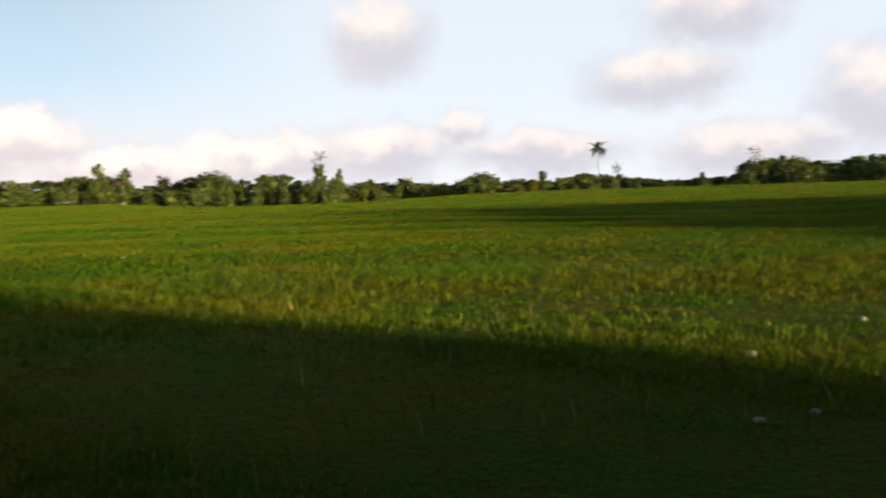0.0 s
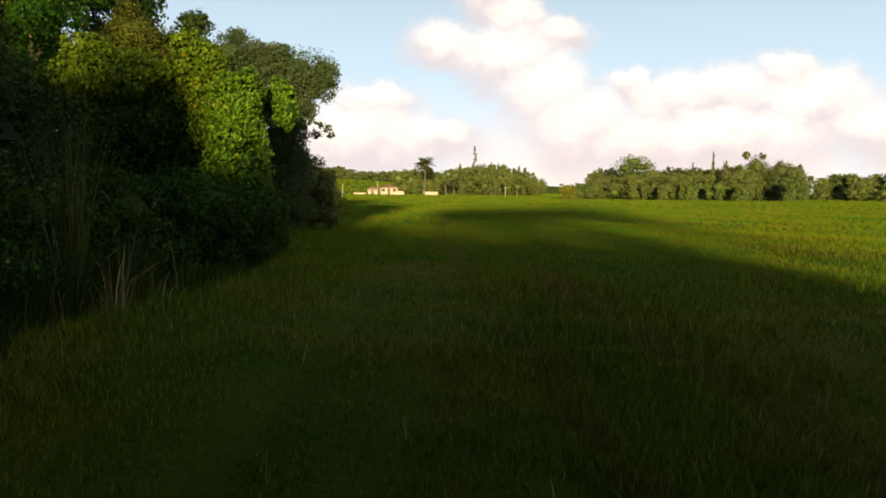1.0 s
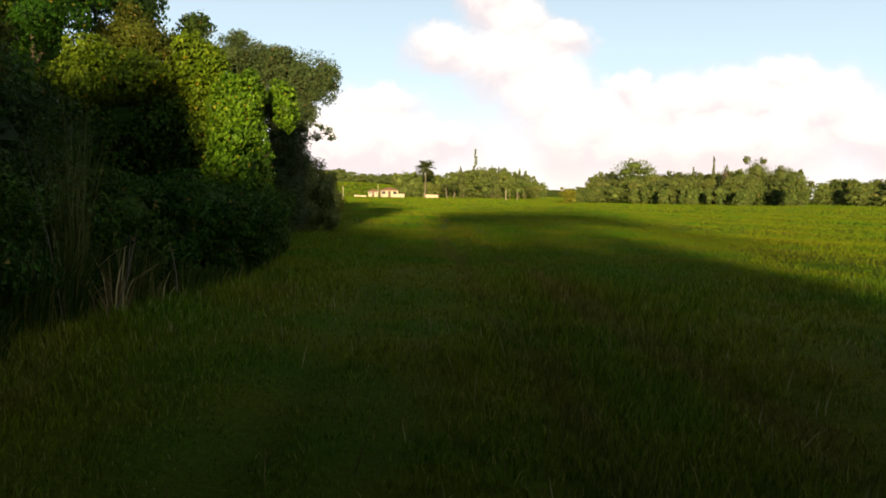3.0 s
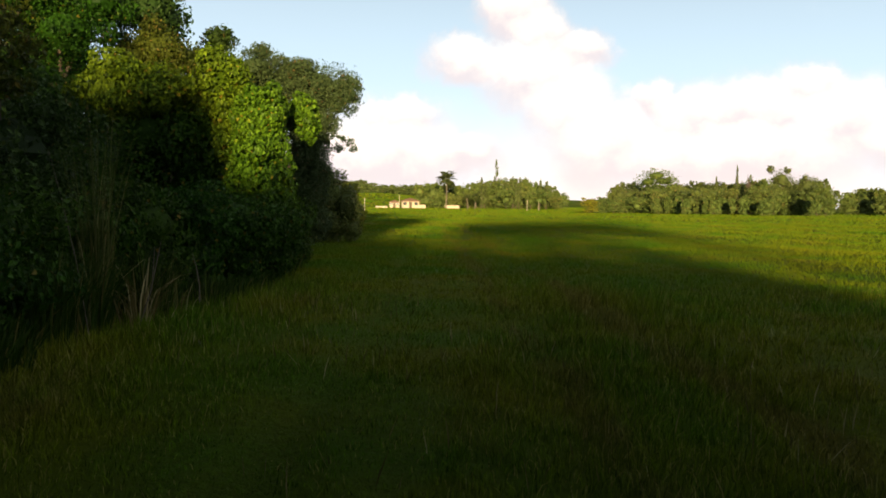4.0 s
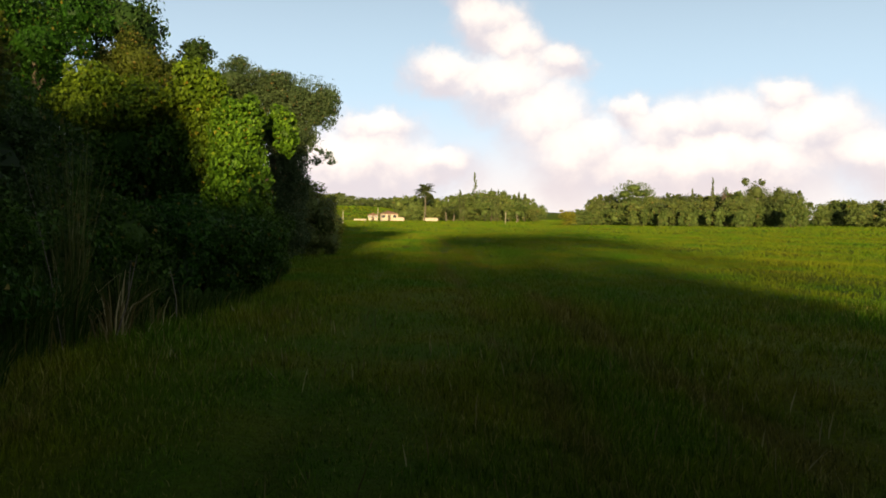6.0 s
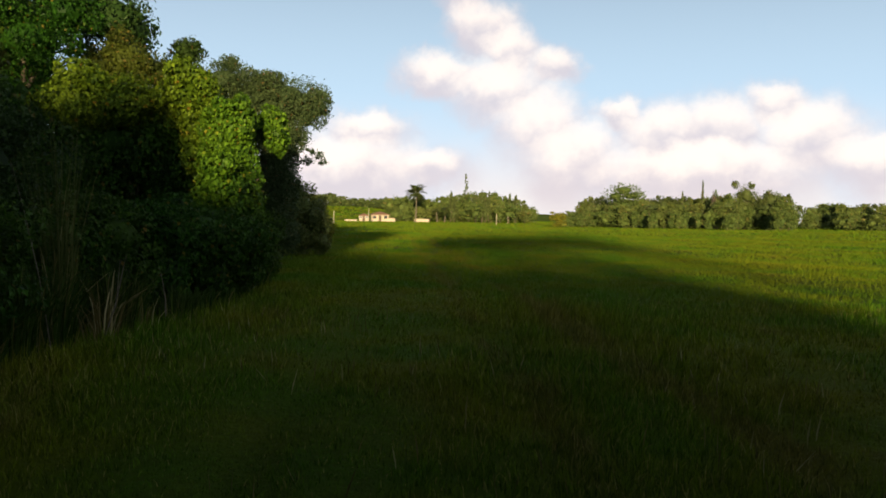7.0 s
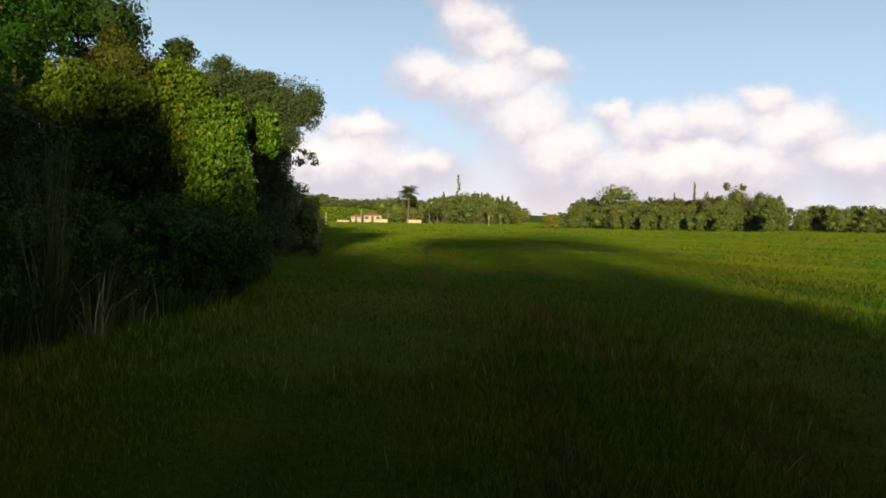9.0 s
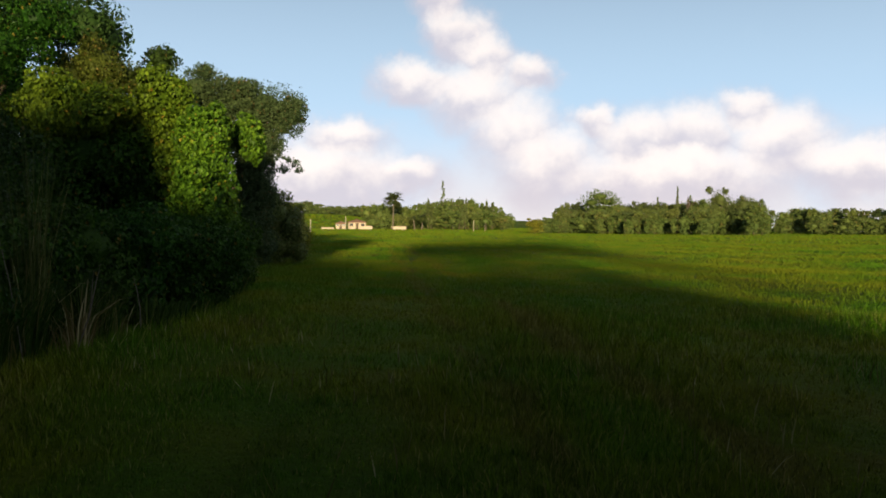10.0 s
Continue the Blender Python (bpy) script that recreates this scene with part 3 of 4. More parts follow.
def grass_clump(x, y, n, tall, seed, material, label, arch=0.5, spread=0.35, wide=0.014):
    """A clump of arching blades: each blade three bends long."""
    rng = np.random.RandomState(seed)
    ob = thing("tall_grass_clump", x, y, float(height(x, y)), label, "grass", "tall grass along the hedge")
    a = rng.uniform(0, 6.28, n)
    out = np.stack([np.cos(a), np.sin(a), np.zeros(n)], 1)
    foot = out * (rng.uniform(0, 1, n) ** 0.7 * spread)[:, None]
    L = tall * rng.uniform(0.45, 1.1, n)
    lean = rng.uniform(0.1, 1.0, n) * arch
    pts = []
    for s in (0.0, 0.45, 0.8, 1.0):
        pts.append(foot + out * (L * lean * s ** 2)[:, None] + np.array([0, 0, 1.0]) * (L * (s - 0.45 * lean * s ** 3))[:, None])
    w = wide * rng.uniform(0.6, 1.4, n)[:, None]
    b = rng.uniform(0, 6.28, n)
    side = np.stack([np.cos(b), np.sin(b), np.zeros(n)], 1) * w * 0.5
    v = np.stack([pts[0] - side, pts[0] + side, pts[1] - side, pts[1] + side, pts[2] - side * 0.7, pts[2] + side * 0.7, pts[3]], 1).reshape(-1, 3)
    i = np.arange(n)[:, None] * 7
    t = np.concatenate([i + [0, 1, 3], i + [0, 3, 2], i + [2, 3, 5], i + [2, 5, 4], i + [4, 5, 6]])
    part_np("tuft", v, t, material, ob)


rng_c = np.random.RandomState(77)
for k in range(26):
    y = 5.2 + 0.28 * k + rng_c.uniform(-0.2, 0.2)
    x = -4.15 - 0.02 * y + rng_c.uniform(-0.55, 0.35)
    grass_clump(x, y, 170, rng_c.uniform(0.5, 1.15), 300 + k, M_REED, "tall shaded green grass at the foot of the hedge")
for k in range(14):
    y = 12.4 + 0.6 * k
    grass_clump(-3.55 - 0.035 * (y - 10) + rng_c.uniform(-0.25, 0.2), y, 110, rng_c.uniform(0.3, 0.55), 340 + k, M_REED, "knee-high green grass along the hedge")
for x, y, n, h in ((-4.05, 10.5, 34, 0.95), (-3.95, 10.1, 20, 0.75), (-4.3, 9.6, 12, 1.3), (-3.8, 11.2, 10, 0.7)):
    grass_clump(x, y, n, h, int(400 + 10 * x * y) % 900 + 400, M_STRAW, "pale dead grass stalks hanging at the hedge foot", 0.9, 0.25, 0.016)
for x, y, n, h in ((-4.55, 10.4, 110, 2.9), (-4.75, 10.6, 50, 2.5)):
    grass_clump(x, y, n, h, int(500 + 7 * y), M_PLUME, "head-high feathery grass plume against the hedge", 0.2, 0.16, 0.006)


def dead_stalk(x, y, foot, tip, radius, label):
    ob = thing("dead_stalk", x, y, float(height(x, y)), label, "plant", "dead stalks")
    f, e = np.array(foot), np.array(tip)
    v, t = tube([f, f * 0.6 + e * 0.4 + [0.03, 0.02, 0.02], f * 0.25 + e * 0.75 + [0.02, 0, 0.04], e], [radius, radius * 0.9, radius * 0.7, radius * 0.3], 5)
    part_np("stem", v, t, M_PALE_BARK, ob, smooth=True)


dead_stalk(-4.15, 9.2, (0, 0, -0.02), (-0.55, 0.2, 2.2), 0.006, "long bent dead stalk leaning over the grass")
dead_stalk(-4.2, 11.0, (0, 0, -0.02), (0.15, 0, 0.95), 0.008, "short pale dead stalk in the grass")
dead_stalk(-3.9, 10.0, (0, 0, -0.02), (0.3, 0, 1.1), 0.010, "short pale dead stalk in the grass")
dead_stalk(-3.75, 12.0, (0, 0, -0.02), (-0.1, 0, 0.8), 0.010, "short pale dead stalk in the grass")


def hanging_vine(x, y, top, drop, count, leaf, seed):
    """A vine strand with broad leaves, hanging from the overhanging tree."""
    rng = np.random.RandomState(seed)
    ob = thing("hanging_vine", x, y, 0, "strand of broad light green vine leaves hanging from a tree", "vine", "hanging vines")
    s = np.linspace(0, 1, 7)
    line = np.stack([0.10 * np.sin(5 * s), 0.08 * np.cos(4 * s), top - drop * s], 1)
    v, t = tube(line, [0.008] * 7, 5)
    part_np("stem", v, t, M_BARK, ob, smooth=True)
    q = rng.uniform(0, 1, count)
    at = np.stack([np.interp(q, s, line[:, i]) for i in range(3)], 1) + rng.normal(size=(count, 3)) * [0.07, 0.07, 0.02]
    nr = unit(rng.normal(size=(count, 3)) * 0.5 + [0.3, -1.0, 0.4])
    L = leaf * rng.uniform(0.7, 1.2, count)
    v, t = leaf_arrays(at, nr, np.tile([0.0, -0.2, -1.0], (count, 1)) + rng.normal(size=(count, 3)) * 0.3, L, L * 0.8, 0.2)
    part_np("foliage", v, t, M_VINE, ob)


hanging_vine(-3.95, 7.3, 3.3, 1.0, 60, 0.085, 91)
hanging_vine(-4.3, 7.6, 3.6, 0.9, 45, 0.08, 92)


# ---- far tree lines ----
def far_spot(bearing, distance):
    a = radians(bearing)
    return -math.sin(a) * distance, math.cos(a) * distance


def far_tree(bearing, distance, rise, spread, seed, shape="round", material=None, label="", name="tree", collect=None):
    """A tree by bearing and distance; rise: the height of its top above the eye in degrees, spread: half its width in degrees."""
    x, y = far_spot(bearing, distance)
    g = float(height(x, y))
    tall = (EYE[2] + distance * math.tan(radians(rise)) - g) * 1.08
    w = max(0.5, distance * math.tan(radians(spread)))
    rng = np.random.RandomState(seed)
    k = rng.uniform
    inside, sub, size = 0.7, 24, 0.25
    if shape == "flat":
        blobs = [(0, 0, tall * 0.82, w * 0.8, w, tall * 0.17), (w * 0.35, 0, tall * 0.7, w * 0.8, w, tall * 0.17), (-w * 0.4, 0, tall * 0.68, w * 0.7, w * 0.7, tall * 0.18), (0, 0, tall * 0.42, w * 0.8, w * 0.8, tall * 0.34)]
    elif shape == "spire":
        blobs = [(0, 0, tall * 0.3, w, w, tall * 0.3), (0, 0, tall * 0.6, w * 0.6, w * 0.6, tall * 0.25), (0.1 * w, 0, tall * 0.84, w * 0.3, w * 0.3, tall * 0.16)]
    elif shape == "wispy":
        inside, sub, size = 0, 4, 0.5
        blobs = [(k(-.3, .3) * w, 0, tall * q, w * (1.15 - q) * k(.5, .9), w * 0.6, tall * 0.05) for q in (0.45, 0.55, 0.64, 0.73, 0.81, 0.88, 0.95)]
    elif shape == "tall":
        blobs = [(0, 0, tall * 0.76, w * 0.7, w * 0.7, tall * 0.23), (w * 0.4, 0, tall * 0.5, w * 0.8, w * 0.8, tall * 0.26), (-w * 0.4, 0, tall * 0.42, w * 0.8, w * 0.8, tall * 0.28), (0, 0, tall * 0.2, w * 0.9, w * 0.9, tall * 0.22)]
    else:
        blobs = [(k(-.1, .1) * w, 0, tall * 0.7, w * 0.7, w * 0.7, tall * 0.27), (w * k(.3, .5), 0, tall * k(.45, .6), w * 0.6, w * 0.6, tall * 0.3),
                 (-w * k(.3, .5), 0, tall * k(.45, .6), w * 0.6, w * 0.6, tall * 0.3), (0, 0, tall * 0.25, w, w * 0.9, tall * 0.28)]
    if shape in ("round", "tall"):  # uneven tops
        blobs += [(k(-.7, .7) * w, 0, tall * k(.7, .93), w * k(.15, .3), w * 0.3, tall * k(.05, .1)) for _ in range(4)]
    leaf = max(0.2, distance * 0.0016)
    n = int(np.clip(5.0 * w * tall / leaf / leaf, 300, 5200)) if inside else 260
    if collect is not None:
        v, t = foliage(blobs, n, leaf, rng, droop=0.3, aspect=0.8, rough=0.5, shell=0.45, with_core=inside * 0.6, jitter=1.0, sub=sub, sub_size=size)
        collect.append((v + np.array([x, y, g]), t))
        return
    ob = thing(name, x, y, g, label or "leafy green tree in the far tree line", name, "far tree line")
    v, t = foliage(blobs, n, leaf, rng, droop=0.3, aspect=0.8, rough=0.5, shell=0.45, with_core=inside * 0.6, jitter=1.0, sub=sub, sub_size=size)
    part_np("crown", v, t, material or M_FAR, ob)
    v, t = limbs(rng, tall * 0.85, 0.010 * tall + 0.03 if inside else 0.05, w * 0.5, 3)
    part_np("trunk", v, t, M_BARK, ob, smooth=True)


# tops of the far tree lines: bearing and height over the eye, in degrees
SKYLINE = [(9, 1.5), (6.5, 1.5), (5.4, 1.15), (3.4, 1.15), (2, 1.35), (-0.6, 1.2), (-2.2, 1.5), (-4.6, 1.75), (-6.6, 1.4), (-7.6, 1.1), (-8.4, 0.35), (-10.5, 0.9),
           (-11.5, 1.5), (-12.6, 1.4), (-18, 1.5), (-21.4, 1.6), (-24.6, 1.7), (-25.4, 1.0), (-27.5, 1.15), (-31.4, 1.0), (-33.4, 1.2), (-37, 1.0), (-37.8, 0.55), (-40, 0.75),
           (-42, 1.15), (-44.7, 0.6), (-46.6, 1.0), (-47.8, 0.5), (-50.5, 0.75), (-51.7, 0.0), (-52.8, 0.5), (-54, 0.05), (-55.3, 0.35), (-57.3, -0.05), (-59, -0.1),
           (-60.9, 0.6), (-62.7, -0.05), (-66, -0.05), (-68.4, 0.2), (-71.8, -0.2), (-73, -0.4), (-78, -0.3), (-78.6, 0.6), (-81.3, 1.1), (-82.8, 0.5), (-85.7, 0.85), (-92, 0.8)]


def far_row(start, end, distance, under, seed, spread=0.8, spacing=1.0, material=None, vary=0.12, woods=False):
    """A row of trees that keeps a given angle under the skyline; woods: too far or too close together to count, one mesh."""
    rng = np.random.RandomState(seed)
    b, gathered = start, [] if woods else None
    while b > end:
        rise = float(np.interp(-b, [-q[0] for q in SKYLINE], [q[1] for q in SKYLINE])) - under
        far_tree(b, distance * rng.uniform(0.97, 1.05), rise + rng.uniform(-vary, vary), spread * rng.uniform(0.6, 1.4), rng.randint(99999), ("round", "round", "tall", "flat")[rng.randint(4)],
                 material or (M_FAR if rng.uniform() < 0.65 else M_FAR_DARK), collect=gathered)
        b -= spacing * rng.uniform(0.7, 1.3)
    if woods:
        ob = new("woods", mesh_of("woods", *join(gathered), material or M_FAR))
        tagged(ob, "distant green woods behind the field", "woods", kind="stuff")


def limb_tree(name, bearing, distance, rise, seed, spread, label, twigs=26):
    """A bare tree of forked limbs and thin twigs."""
    rng = np.random.RandomState(seed)
    x, y = far_spot(bearing, distance)
    g = float(height(x, y))
    tall = EYE[2] + distance * math.tan(radians(rise)) - g
    w = distance * math.tan(radians(spread))
    ob = thing(name, x, y, g, label, "tree", "bare trees")
    v, t = limbs(rng, tall * 0.75, 0.16, w * 0.7, 4)
    part_np("trunk", v, t, M_BARK, ob, smooth=True)
    out = []
    for k in range(twigs):
        s = np.array([rng.uniform(-0.4, 0.4) * w, rng.uniform(-0.3, 0.3) * w, tall * rng.uniform(0.6, 0.8)])
        e = s + np.array([rng.uniform(-0.6, 0.7) * w, rng.uniform(-0.4, 0.4) * w, tall * rng.uniform(0.05, 0.24)])
        out.append(tube([s, (s + e) / 2 + [0, 0, 0.15], e], [0.06, 0.045, 0.025], 4))
    v, t = join(out)
    part_np("branchwork", v, t, M_BARK, ob)


def palm(bearing, distance, rise, frond, seed, label, lean=0.04, count=18, wind=0.0, stout=1.0):
    """A palm: a ringed trunk and a crown of drooping fronds with leaflets."""
    rng = np.random.RandomState(seed)
    x, y = far_spot(bearing, distance)
    g = float(height(x, y))
    tall = EYE[2] + distance * math.tan(radians(rise)) - g - frond * 0.5
    ob = thing("palm_tree", x, y, g, label, "palm tree", "palms")
    top = np.array([lean * tall, 0, tall])
    v, t = tube([(0, 0, -0.1), top * 0.3 + [0.1, 0, 0], top * 0.7 + [0.05, 0, 0], top], [0.26 * stout, 0.2 * stout, 0.17 * stout, 0.15 * stout], 8)
    part_np("trunk", v, t, M_PALE_BARK, ob, smooth=True)
    for k in range(count):
        a = 6.28 * k / count + rng.uniform(-0.2, 0.2)
        d = unit(np.array([np.cos(a) + wind, np.sin(a), 0.0]))
        s = np.linspace(0, 1, 12)
        tilt = rng.uniform(-0.7, 1.35) - 1.1 * s ** 1.3
        rib = top + (np.outer(np.cumsum(np.cos(tilt)), d) + np.outer(np.cumsum(np.sin(tilt)), [0, 0, 1])) * frond / 12
        sd = np.cross(d, [0, 0, 1])
        out = [tube(rib[::3], [0.05, 0.04, 0.03, 0.015], 4)]
        for j in range(1, 12):
            for q in (-1, 1):
                tipv = unit(d * 0.6 + sd * q + np.array([0, 0, -0.6]))[None]
                L = np.array([frond * 0.36 * (1.1 - abs(s[j] - 0.45))])
                out.append(leaf_arrays(rib[j:j + 1] + tipv * L * 0.4, unit(np.array([[0, 0, 1.0]]) + d * 0.2), tipv, L, L * 0.6, 0.1))
        v, t = join(out)
        part_np("frond", v, t, M_FAR_DARK, ob)


# north: behind the house
far_row(9.0, 0.5, 455, 0.0, 51, 0.75, 0.5, M_FAR_DARK, woods=True)
far_row(2.2, -8.1, 285, 0.0, 52, 0.7, 0.45, woods=True)
far_row(1.6, -7.9, 268, 0.55, 59, 0.6, 0.55, M_FAR)
for b, r, w in ((-2.15, 1.75, 0.26), (-2.4, 1.45, 0.4), (-3.9, 1.6, 0.5), (-4.35, 1.85, 0.24), (-4.6, 1.7, 0.3), (-4.85, 1.75, 0.2), (-6.3, 1.65, 0.25), (-6.7, 1.5, 0.4)):
    far_tree(b, 272, r, w, int(900 + b * 10), "spire", M_FAR_DARK, "narrow pointed conifer in the far tree line", "conifer")
far_tree(-3.2, 275, 2.85, 0.42, 95, "wispy", M_FAR, "tall sparse wispy tree over the tree line")
palm(0.35, 258, 2.15, 3.7, 96, "tall coconut palm with a full crown beside the house", 0.03, 34)
palm(-1.7, 262, 0.75, 2.4, 97, "low palm with drooping fronds at the field edge", 0.1)
palm(-1.2, 262, 0.6, 2.0, 98, "low palm with drooping fronds at the field edge", -0.1)
# woods beyond the fields
far_row(-7.6, -30.0, 620, 1.0, 99, 0.5, 0.42, M_FAR_DARK, 0.08, woods=True)
# north-east group
far_row(-11.9, -25.0, 190, -0.05, 53, 0.85, 0.5)
far_row(-10.2, -25.3, 168, 0.4, 60, 0.7, 0.55)
far_row(-10.6, -25.4, 160, 0.95, 160, 0.45, 0.6, M_FAR, woods=True)
far_tree(-9.75, 160, 0.45, 0.65, 61, "round", M_GOLD, "rounded bush with yellow leaves at the end of the tree line", "bush")
far_tree(-14.2, 178, 2.4, 1.45, 62, "flat", M_FAR, "umbrella-shaped tree rising over the tree line")
far_tree(-22.2, 170, 2.5, 1.15, 63, "round", M_FAR_DARK, "tall domed dark tree in the tree line")
far_tree(-23.7, 170, 2.05, 1.1, 64, "round", M_FAR_DARK)
far_tree(-24.8, 166, 1.6, 0.7, 65, "round")
far_tree(-20.3, 172, 1.95, 0.45, 66, "wispy", M_FAR, "sparse pale tree between denser ones")
limb_tree("bare_tree", -20.2, 172, 2.1, 81, 0.5, "leafless pale tree in the tree line")
far_tree(-18.1, 172, 1.85, 0.14, 82, "spire", M_FAR_DARK, "slim dark spike of a dead trunk with leaves")
far_tree(-19.4, 172, 2.42, 0.13, 83, "spire", M_FAR_DARK, "slim dark spike of a dead trunk with leaves")
# east groups, downhill past the crest
far_row(-26.0, -35.0, 215, -0.05, 54, 0.8, 0.5)
far_row(-26.2, -51.0, 200, 0.5, 154, 0.6, 0.6, woods=True)
far_tree(-35.2, 195, 2.1, 0.6, 67, "tall", M_FAR)
far_tree(-36.7, 198, 1.7, 0.65, 68, "tall", M_FAR_DARK)
far_row(-34.0, -51.2, 215, -0.05, 55, 0.85, 0.55)
palm(-39.1, 205, 1.25, 2.2, 84, "small palm with a round head over the tree line", 0.04, 22, 0.0, 0.5)
far_tree(-42.3, 205, 1.4, 1.3, 69, "flat", M_FAR_DARK)
far_tree(-46.2, 205, 1.05, 1.3, 70, "round", M_FAR)
far_tree(-49.5, 198, 1.7, 0.6, 71, "tall", M_FAR_DARK)
far_tree(-49.7, 196, 2.45, 0.85, 72, "wispy", M_FAR_DARK, "ragged feathery tree rising over the tree line")
far_tree(-50.9, 198, 1.25, 0.5, 85, "round", M_FAR)
far_row(-51.6, -70.5, 225, -0.1, 56, 0.75, 0.5)
far_row(-51.6, -70.0, 214, 0.3, 156, 0.5, 0.5, woods=True)
far_tree(-61.0, 205, 0.72, 1.0, 73, "flat", M_FAR)
far_tree(-65.3, 205, 0.65, 0.55, 74, "tall", M_FAR_DARK)
far_tree(-64.6, 200, 0.1, 0.5, 86, "round", M_GOLD, "tree with yellow-brown leaves in the tree line")
far_row(-67.5, -79.0, 320, -0.15, 57, 0.7, 0.45, M_FAR_DARK, 0.08, woods=True)
far_tree(-76.0, 300, 0.12, 0.3, 87, "tall", M_FAR_DARK)
palm(-69.1, 190, 2.55, 2.6, 88, "tall wind-blown palm with a thin bare trunk", 0.0, 12, 0.9, 0.4)
limb_tree("bare_tree", -70.4, 195, 1.25, 89, 0.75, "thin bare tree leaning in the wind")
far_row(-78.8, -95.0, 150, 0.0, 58, 1.1, 0.7)
far_row(-79.0, -95.0, 142, 0.4, 158, 0.7, 0.7, woods=True)
far_tree(-79.3, 140, 1.6, 0.8, 90, "wispy", M_FAR_DARK, "ragged tree bent by the wind")

# ---- the far house, walls and posts ----
def box(bm, x0, y0, z0, x1, y1, z1):
    m = Matrix.Translation(((x0 + x1) / 2, (y0 + y1) / 2, (z0 + z1) / 2)) @ Matrix.Diagonal((x1 - x0, y1 - y0, z1 - z0, 1))
    bmesh.ops.create_cube(bm, size=1.0, matrix=m)


def block(name, parent, material, *sizes, label="", bevel=0.02):
    bm = bmesh.new()
    box(bm, *sizes)
    if bevel:
        bmesh.ops.bevel(bm, geom=list(bm.edges), offset=bevel, segments=1, affect="EDGES")
    return part(name, bm, material, parent, label)


def hip_roof(parent, x0, y0, x1, y1, z, rise, over=0.4):
    x0, y0, x1, y1 = x0 - over, y0 - over, x1 + over, y1 + over
    d = (y1 - y0) / 2
    ym = (y0 + y1) / 2
    v = [(x0, y0, z), (x1, y0, z), (x1, y1, z), (x0, y1, z), (x0 + d, ym, z + rise), (x1 - d, ym, z + rise)]
    v += [(a, b, c - 0.12) for a, b, c in v[:4]]
    bm = bmesh.new()
    p = [bm.verts.new(q) for q in v]
    for f in ((0, 1, 5, 4), (1, 2, 5), (2, 3, 4, 5), (3, 0, 4), (0, 6, 7, 1), (1, 7, 8, 2), (2, 8, 9, 3), (3, 9, 6, 0), (9, 8, 7, 6)):
        bm.faces.new([p[i] for i in f])
    part("roof", bm, M_ROOF, parent, "faded clay-red hipped roof")


def house(x, y, turn, wide, deep, tall, label):
    ob = thing("house", x, y, float(height(x, y)), label, "house")
    ob.rotation_euler = (0, 0, radians(turn))
    block("wall", ob, M_WALL, -wide / 2, 0, -0.3, wide / 2, deep, tall)
    hip_roof(ob, -wide / 2, 0, wide / 2, deep, tall, tall * 0.42)
    for k in range(3):
        cx = -wide * 0.32 + k * wide * 0.32
        if k == 1:
            block("door", ob, M_BARK, cx - 0.45, -0.04, 0, cx + 0.45, 0.03, 2.0)
        else:
            w = block("window", ob, M_WALL, cx - 0.65, -0.06, 0.9, cx + 0.65, 0.02, 2.0)
            g = block("pane", w, M_GLASS, cx - 0.55, -0.075, 1.0, cx + 0.55, -0.05, 1.9, bevel=0)
    return ob


hx, hy = far_spot(2.85, 262)
h1 = house(hx, hy, 6, 5.6, 5.0, 2.3, "small white house with a clay-red hipped roof")
hx, hy = far_spot(4.0, 268)
house(hx, hy, 0, 3.0, 3.0, 1.9, "low outbuilding with a clay-red roof beside the house")
hx, hy = far_spot(-36.4, 201)
house(hx, hy, -20, 2.6, 3.0, 4.6, "pale house half hidden among far trees")


def low_wall(bearing, distance, length, tall, label):
    x, y = far_spot(bearing, distance)
    ob = thing("garden_wall", x, y, float(height(x, y)), label, "wall", "garden walls")
    block("wall_body", ob, M_WALL, -length / 2, -0.1, -0.3, length / 2, 0.1, tall)
    block("coping", ob, M_POST, -length / 2 - 0.05, -0.16, tall + 0.003, length / 2 + 0.05, 0.16, tall + 0.09)


low_wall(2.05, 256, 2.4, 1.1, "low white garden wall beside the house")
low_wall(-0.1, 258, 4.6, 1.0, "low white wall at the field edge")
low_wall(4.9, 262, 4.0, 0.5, "low pale wall below the meadow")


def post(bearing, distance, tall, radius, label):
    x, y = far_spot(bearing, distance)
    ob = thing("post", x, y, float(height(x, y)), label, "post", "field posts")
    v, t = tube([(0, 0, -0.3), (0, 0, tall * 0.5), (0.02, 0, tall)], [radius * 1.1, radius, radius * 0.9], 10)
    part_np("shaft", v, t, M_POST, ob, smooth=True)
    block("cap", ob, M_POST, -radius * 1.2, -radius * 1.2, tall, radius * 1.2, radius * 1.2, tall + 0.08)


post(-5.4, 200, 2.7, 0.09, "pale upright post at the far field edge")
post(-6.2, 215, 2.4, 0.05, "thin grey post at the far field edge")
post(6.1, 160, 2.5, 0.08, "pale upright post past the hedge")
post(3.65, 250, 4.0, 0.1, "tall thin pole beside the house")


def stone(x, y, r, seed):
    rng = np.random.RandomState(seed)
    ob = thing("stone", x, y, float(height(x, y)), "pale stone lying in the grass", "stone", "stones in the grass")
    v, t = core((0, 0, r * 0.25), (r, r * 0.8, r * 0.6), rng, 1.0, 0.3)
    part_np("body", v, t, M_POST, ob, smooth=True)


for k, (x, y, r) in enumerate(((7.2, 1.4, 0.06), (5.4, 1.0, 0.045), (5.75, 0.72, 0.045), (9.4, 0.72, 0.06), (12.8, 17.4, 0.06))):
    stone(x, y, r, 600 + k)

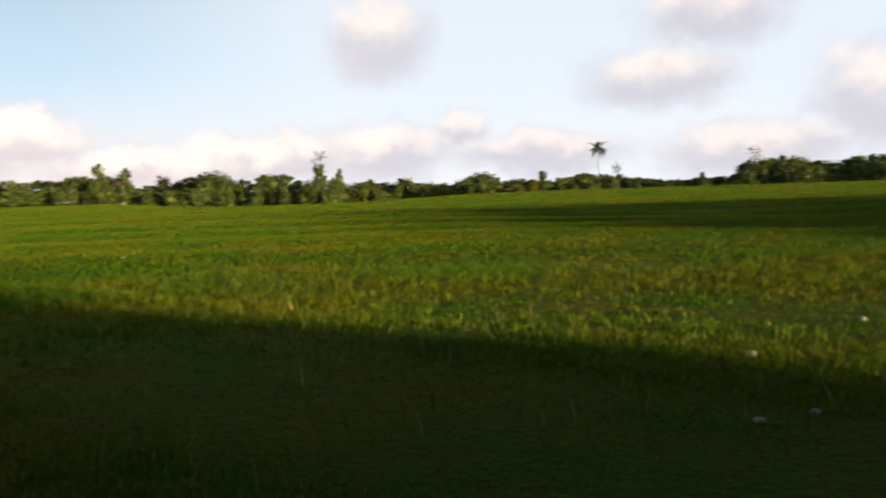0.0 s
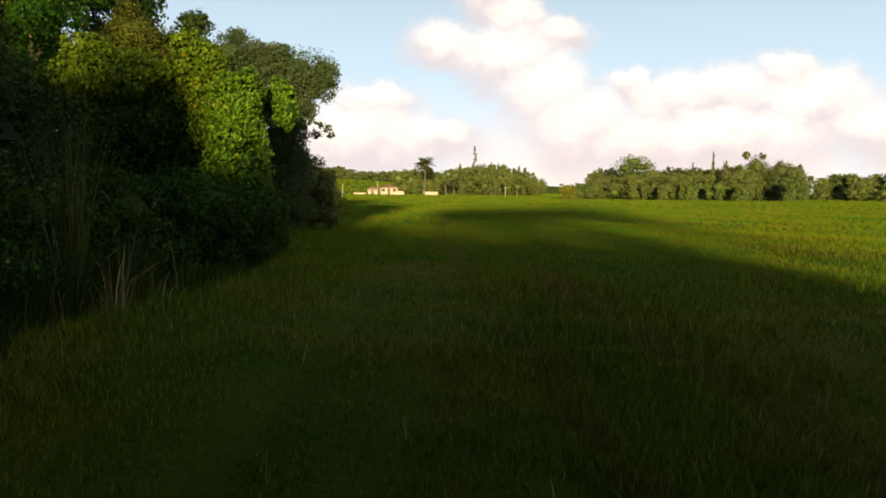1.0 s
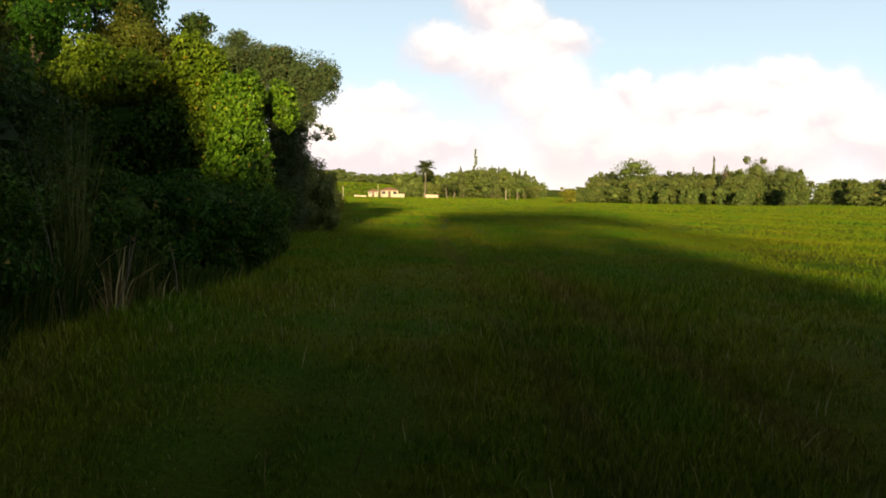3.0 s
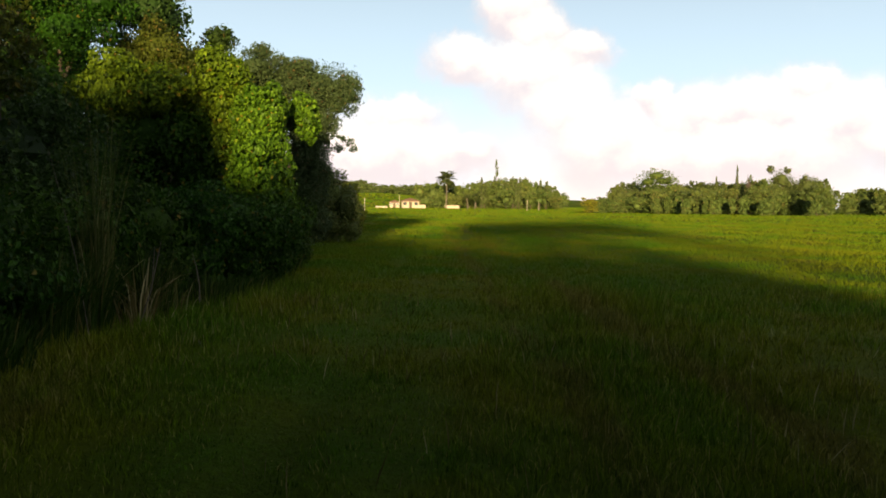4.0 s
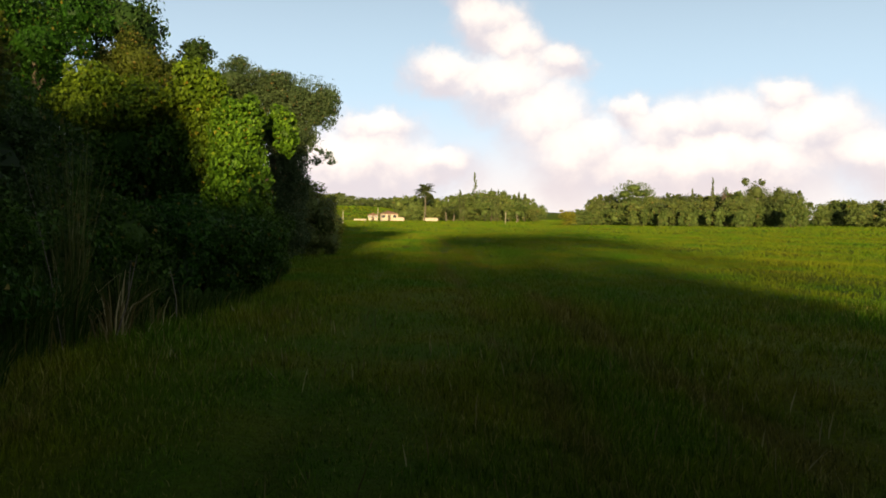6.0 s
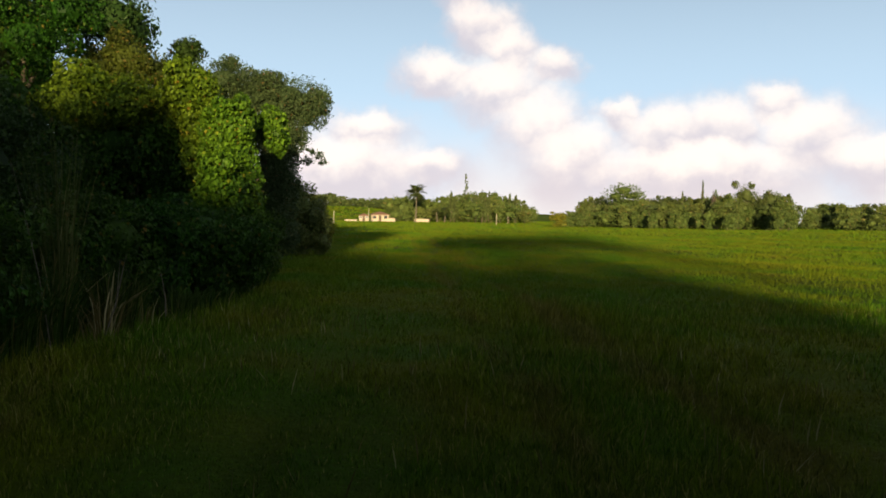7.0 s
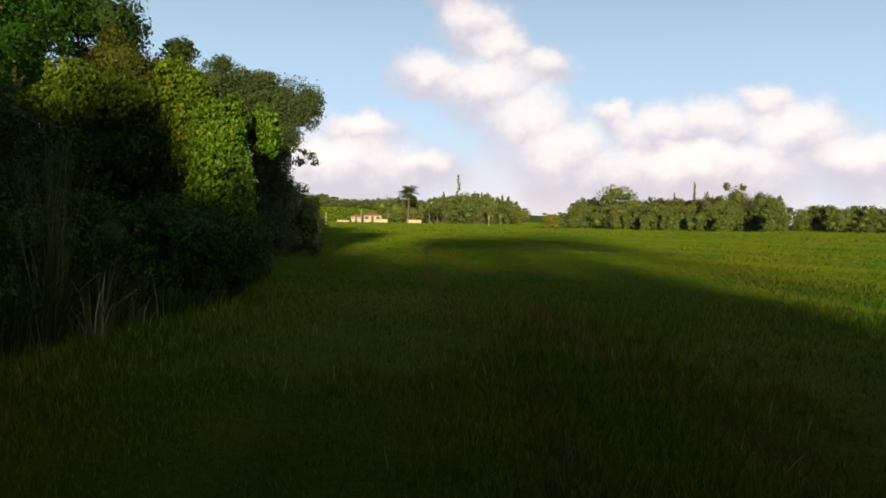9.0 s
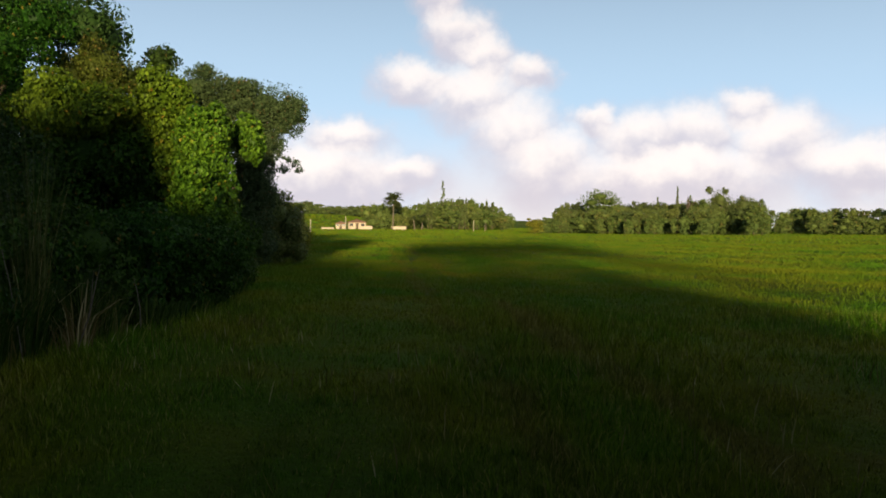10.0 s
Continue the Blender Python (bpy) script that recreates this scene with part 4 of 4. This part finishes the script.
# ---- trees behind the camera that shade the near field ----
def edge_tree(x, y, tall, wide, material, seed, low=0.0, leaves=4200, leaf=0.3):
    """A leafy tree of the near edge, its crown between two heights."""
    deep = tall - low
    shrub("tree" if tall > 3 else "bush", x, y, [(0, 0, low + deep * 0.68, wide * 0.9, wide, deep * 0.31), (wide * 0.3, 0, low + deep * 0.35, wide * 0.7, wide, deep * 0.34), (-wide * 0.3, 0, low + deep * 0.3, wide * 0.7, wide, deep * 0.3)],
          leaves, leaf, material, "leafy green tree on the near edge of the field", "tree" if tall > 3 else "bush", seed, (tall * 0.7, 0.02 * tall + 0.05, wide * 0.5),
          "trees along the near edge", rough=0.4, shell=0.5, with_core=0.7)


for k, (x, h, w, m) in enumerate([(-30, 8.0, 4, M_OLIVE), (-25, 9.6, 3.4, M_BUSH), (-20.5, 10.0, 3.2, M_DARK), (-16.8, 9.8, 2.8, M_OLIVE), (-13.4, 10.2, 2.4, M_DARK), (-12.0, 10.6, 1.5, M_OLIVE), (-9.7, 9.1, 1.5, M_BUSH),
                                  (-8.1, 8.9, 1.7, M_BUSH), (-5.5, 5.8, 1.1, M_BUSH), (-3.3, 6.9, 1.4, M_OLIVE), 
                                  (8.5, 1.3, 2.0, M_BUSH), (12.5, 1.3, 2.2, M_BUSH), (17.0, 1.4, 2.2, M_BUSH), (21.5, 2.0, 2.2, M_BUSH), (25.0, 3.3, 2.4, M_OLIVE), (29.0, 4.1, 2.6, M_DARK),
                                  (33.5, 4.8, 2.8, M_BUSH), (38.0, 5.4, 2.8, M_OLIVE), (42.0, 5.7, 2.6, M_DARK), (46.0, 4.2, 2.6, M_BUSH), (51.0, 3.1, 2.8, M_OLIVE), (55.5, 2.1, 2.6, M_BUSH)]):
    edge_tree(x, -15.0, h, w, m, 200 + k)
# two open-crowned trees, dense below and thin above
for k, (x, h, w, m) in enumerate([(-0.7, 10.2, 1.9, M_DARK), (2.0, 11.6, 2.0, M_BUSH)]):
    shrub("open_crowned_tree", x, -15.0, [(0, 0, h * 0.8, w, w, h * 0.2), (0.5, 0, h * 0.6, w, w, h * 0.2), (-0.3, 0, h * 0.42, w, w, h * 0.2), (0, 0, 1.6, w, w, 1.6)],
          1000, 0.3, m, "thin-crowned green tree on the near edge of the field", "tree", 226 + k, (h * 0.8, 0.2, w * 0.6), "trees along the near edge", rough=0.5, shell=0.7, with_core=0)
# a wide spreading tree: its boughs rise away from the trunk
shrub("spreading_tree", 4.6, -15.0, [(0, 0, 8.9, 2.3, 2.2, 3.4), (-0.4, 0, 4.2, 2.0, 2.0, 4.0), (2.8, 0, 7.6, 1.8, 1.6, 4.4), (5.0, 0, 8.7, 1.8, 1.6, 3.9), (7.2, 0, 9.6, 1.7, 1.5, 2.9), (9.2, 0, 10.4, 1.4, 1.3, 1.6), (4.0, 0, 4.4, 1.4, 1.4, 1.6), (5.3, 0, 5.6, 1.2, 1.3, 1.5)],
      3200, 0.3, M_DARK, "big spreading tree with loose boughs reaching out over the field edge", "tree", 230, (9.0, 0.4, 5.0), "trees along the near edge", rough=0.5, shell=0.7, with_core=0, sub=10)
# unseen crowns over and beside the camera, added to block sky light
shrub("unseen_canopy", 2.6, -5.5, [(-0.6, 9.5, 5.9, 2.6, 3.6, 0.75), (-2.6, 6.0, 5.6, 2.0, 3.2, 0.75), (2.6, 9.0, 6.2, 2.6, 3.4, 0.8), (0.4, 4.5, 6.0, 3.0, 3.4, 0.9), (3.8, 4.0, 6.4, 2.6, 3.6, 0.9), (6.6, 5.0, 6.6, 2.4, 3.6, 0.9), (6.0, 0.5, 6.6, 2.8, 3.0, 1.1), (1.4, 0, 6.6, 3.0, 2.8, 1.3), (-1.8, 0.0, 5.6, 2.4, 2.8, 1.0)],
      15000, 0.2, M_DARK, "unseen broad dark tree added over the camera to block sky light", "tree", 231, (5.6, 0.26, 2.4), "trees along the near edge", rough=0.25, shell=0.3, with_core=0.85)
shrub("unseen_canopy", -4.9, 1.6, [(0.1, 0.2, 3.1, 1.5, 2.4, 0.75), (-0.6, -1.0, 2.2, 1.4, 2.4, 1.0), (-0.4, 2.4, 3.0, 1.3, 1.6, 0.8)],
      7000, 0.14, M_DARK, "unseen low dark tree added beside the camera to block sky light", "tree", 232, (2.8, 0.12, 1.0), "hedge trees", rough=0.35, shell=0.4, with_core=0.75)
for k, (x, y, h) in enumerate([(-8.2, 4.8, 6.6), (-8.0, 1.6, 6.9), (-8.0, -1.5, 7.0), (-8.0, -4.5, 7.2), (-7.8, -8.0, 7.4), (-7.8, -11.5, 7.6), (-11.0, 5.0, 7.0)]):
    shrub("tree", x, y, [(0, 0, h * 0.66, 1.6, 2.0, h * 0.33), (0.2, 0, h * 0.3, 1.6, 2.0, h * 0.32)], 3600, 0.2, M_DARK,
          "dense dark tree of the hedge beside the camera", "tree", 240 + k, (h * 0.7, 0.12, 1.0), "hedge trees")
# unseen trees added close behind the camera against sky light and sun leaks
for k, (x, y, h) in enumerate([(-4.4, -6.5, 4.6), (-1.0, -7.0, 4.4), (0.6, -8.6, 4.4), (2.0, -7.4, 4.4), (3.6, -8.8, 4.4), (5.2, -8.0, 4.4)]):
    shrub("tree", x, y, [(0, 0, h * 0.66, 1.9, 1.6, h * 0.33), (0.1, 0, h * 0.3, 1.8, 1.6, h * 0.32)], 3000, 0.2, M_DARK,
          "unseen dense dark tree added behind the camera to block light", "tree", 250 + k, (h * 0.7, 0.12, 1.0), "trees along the near edge")
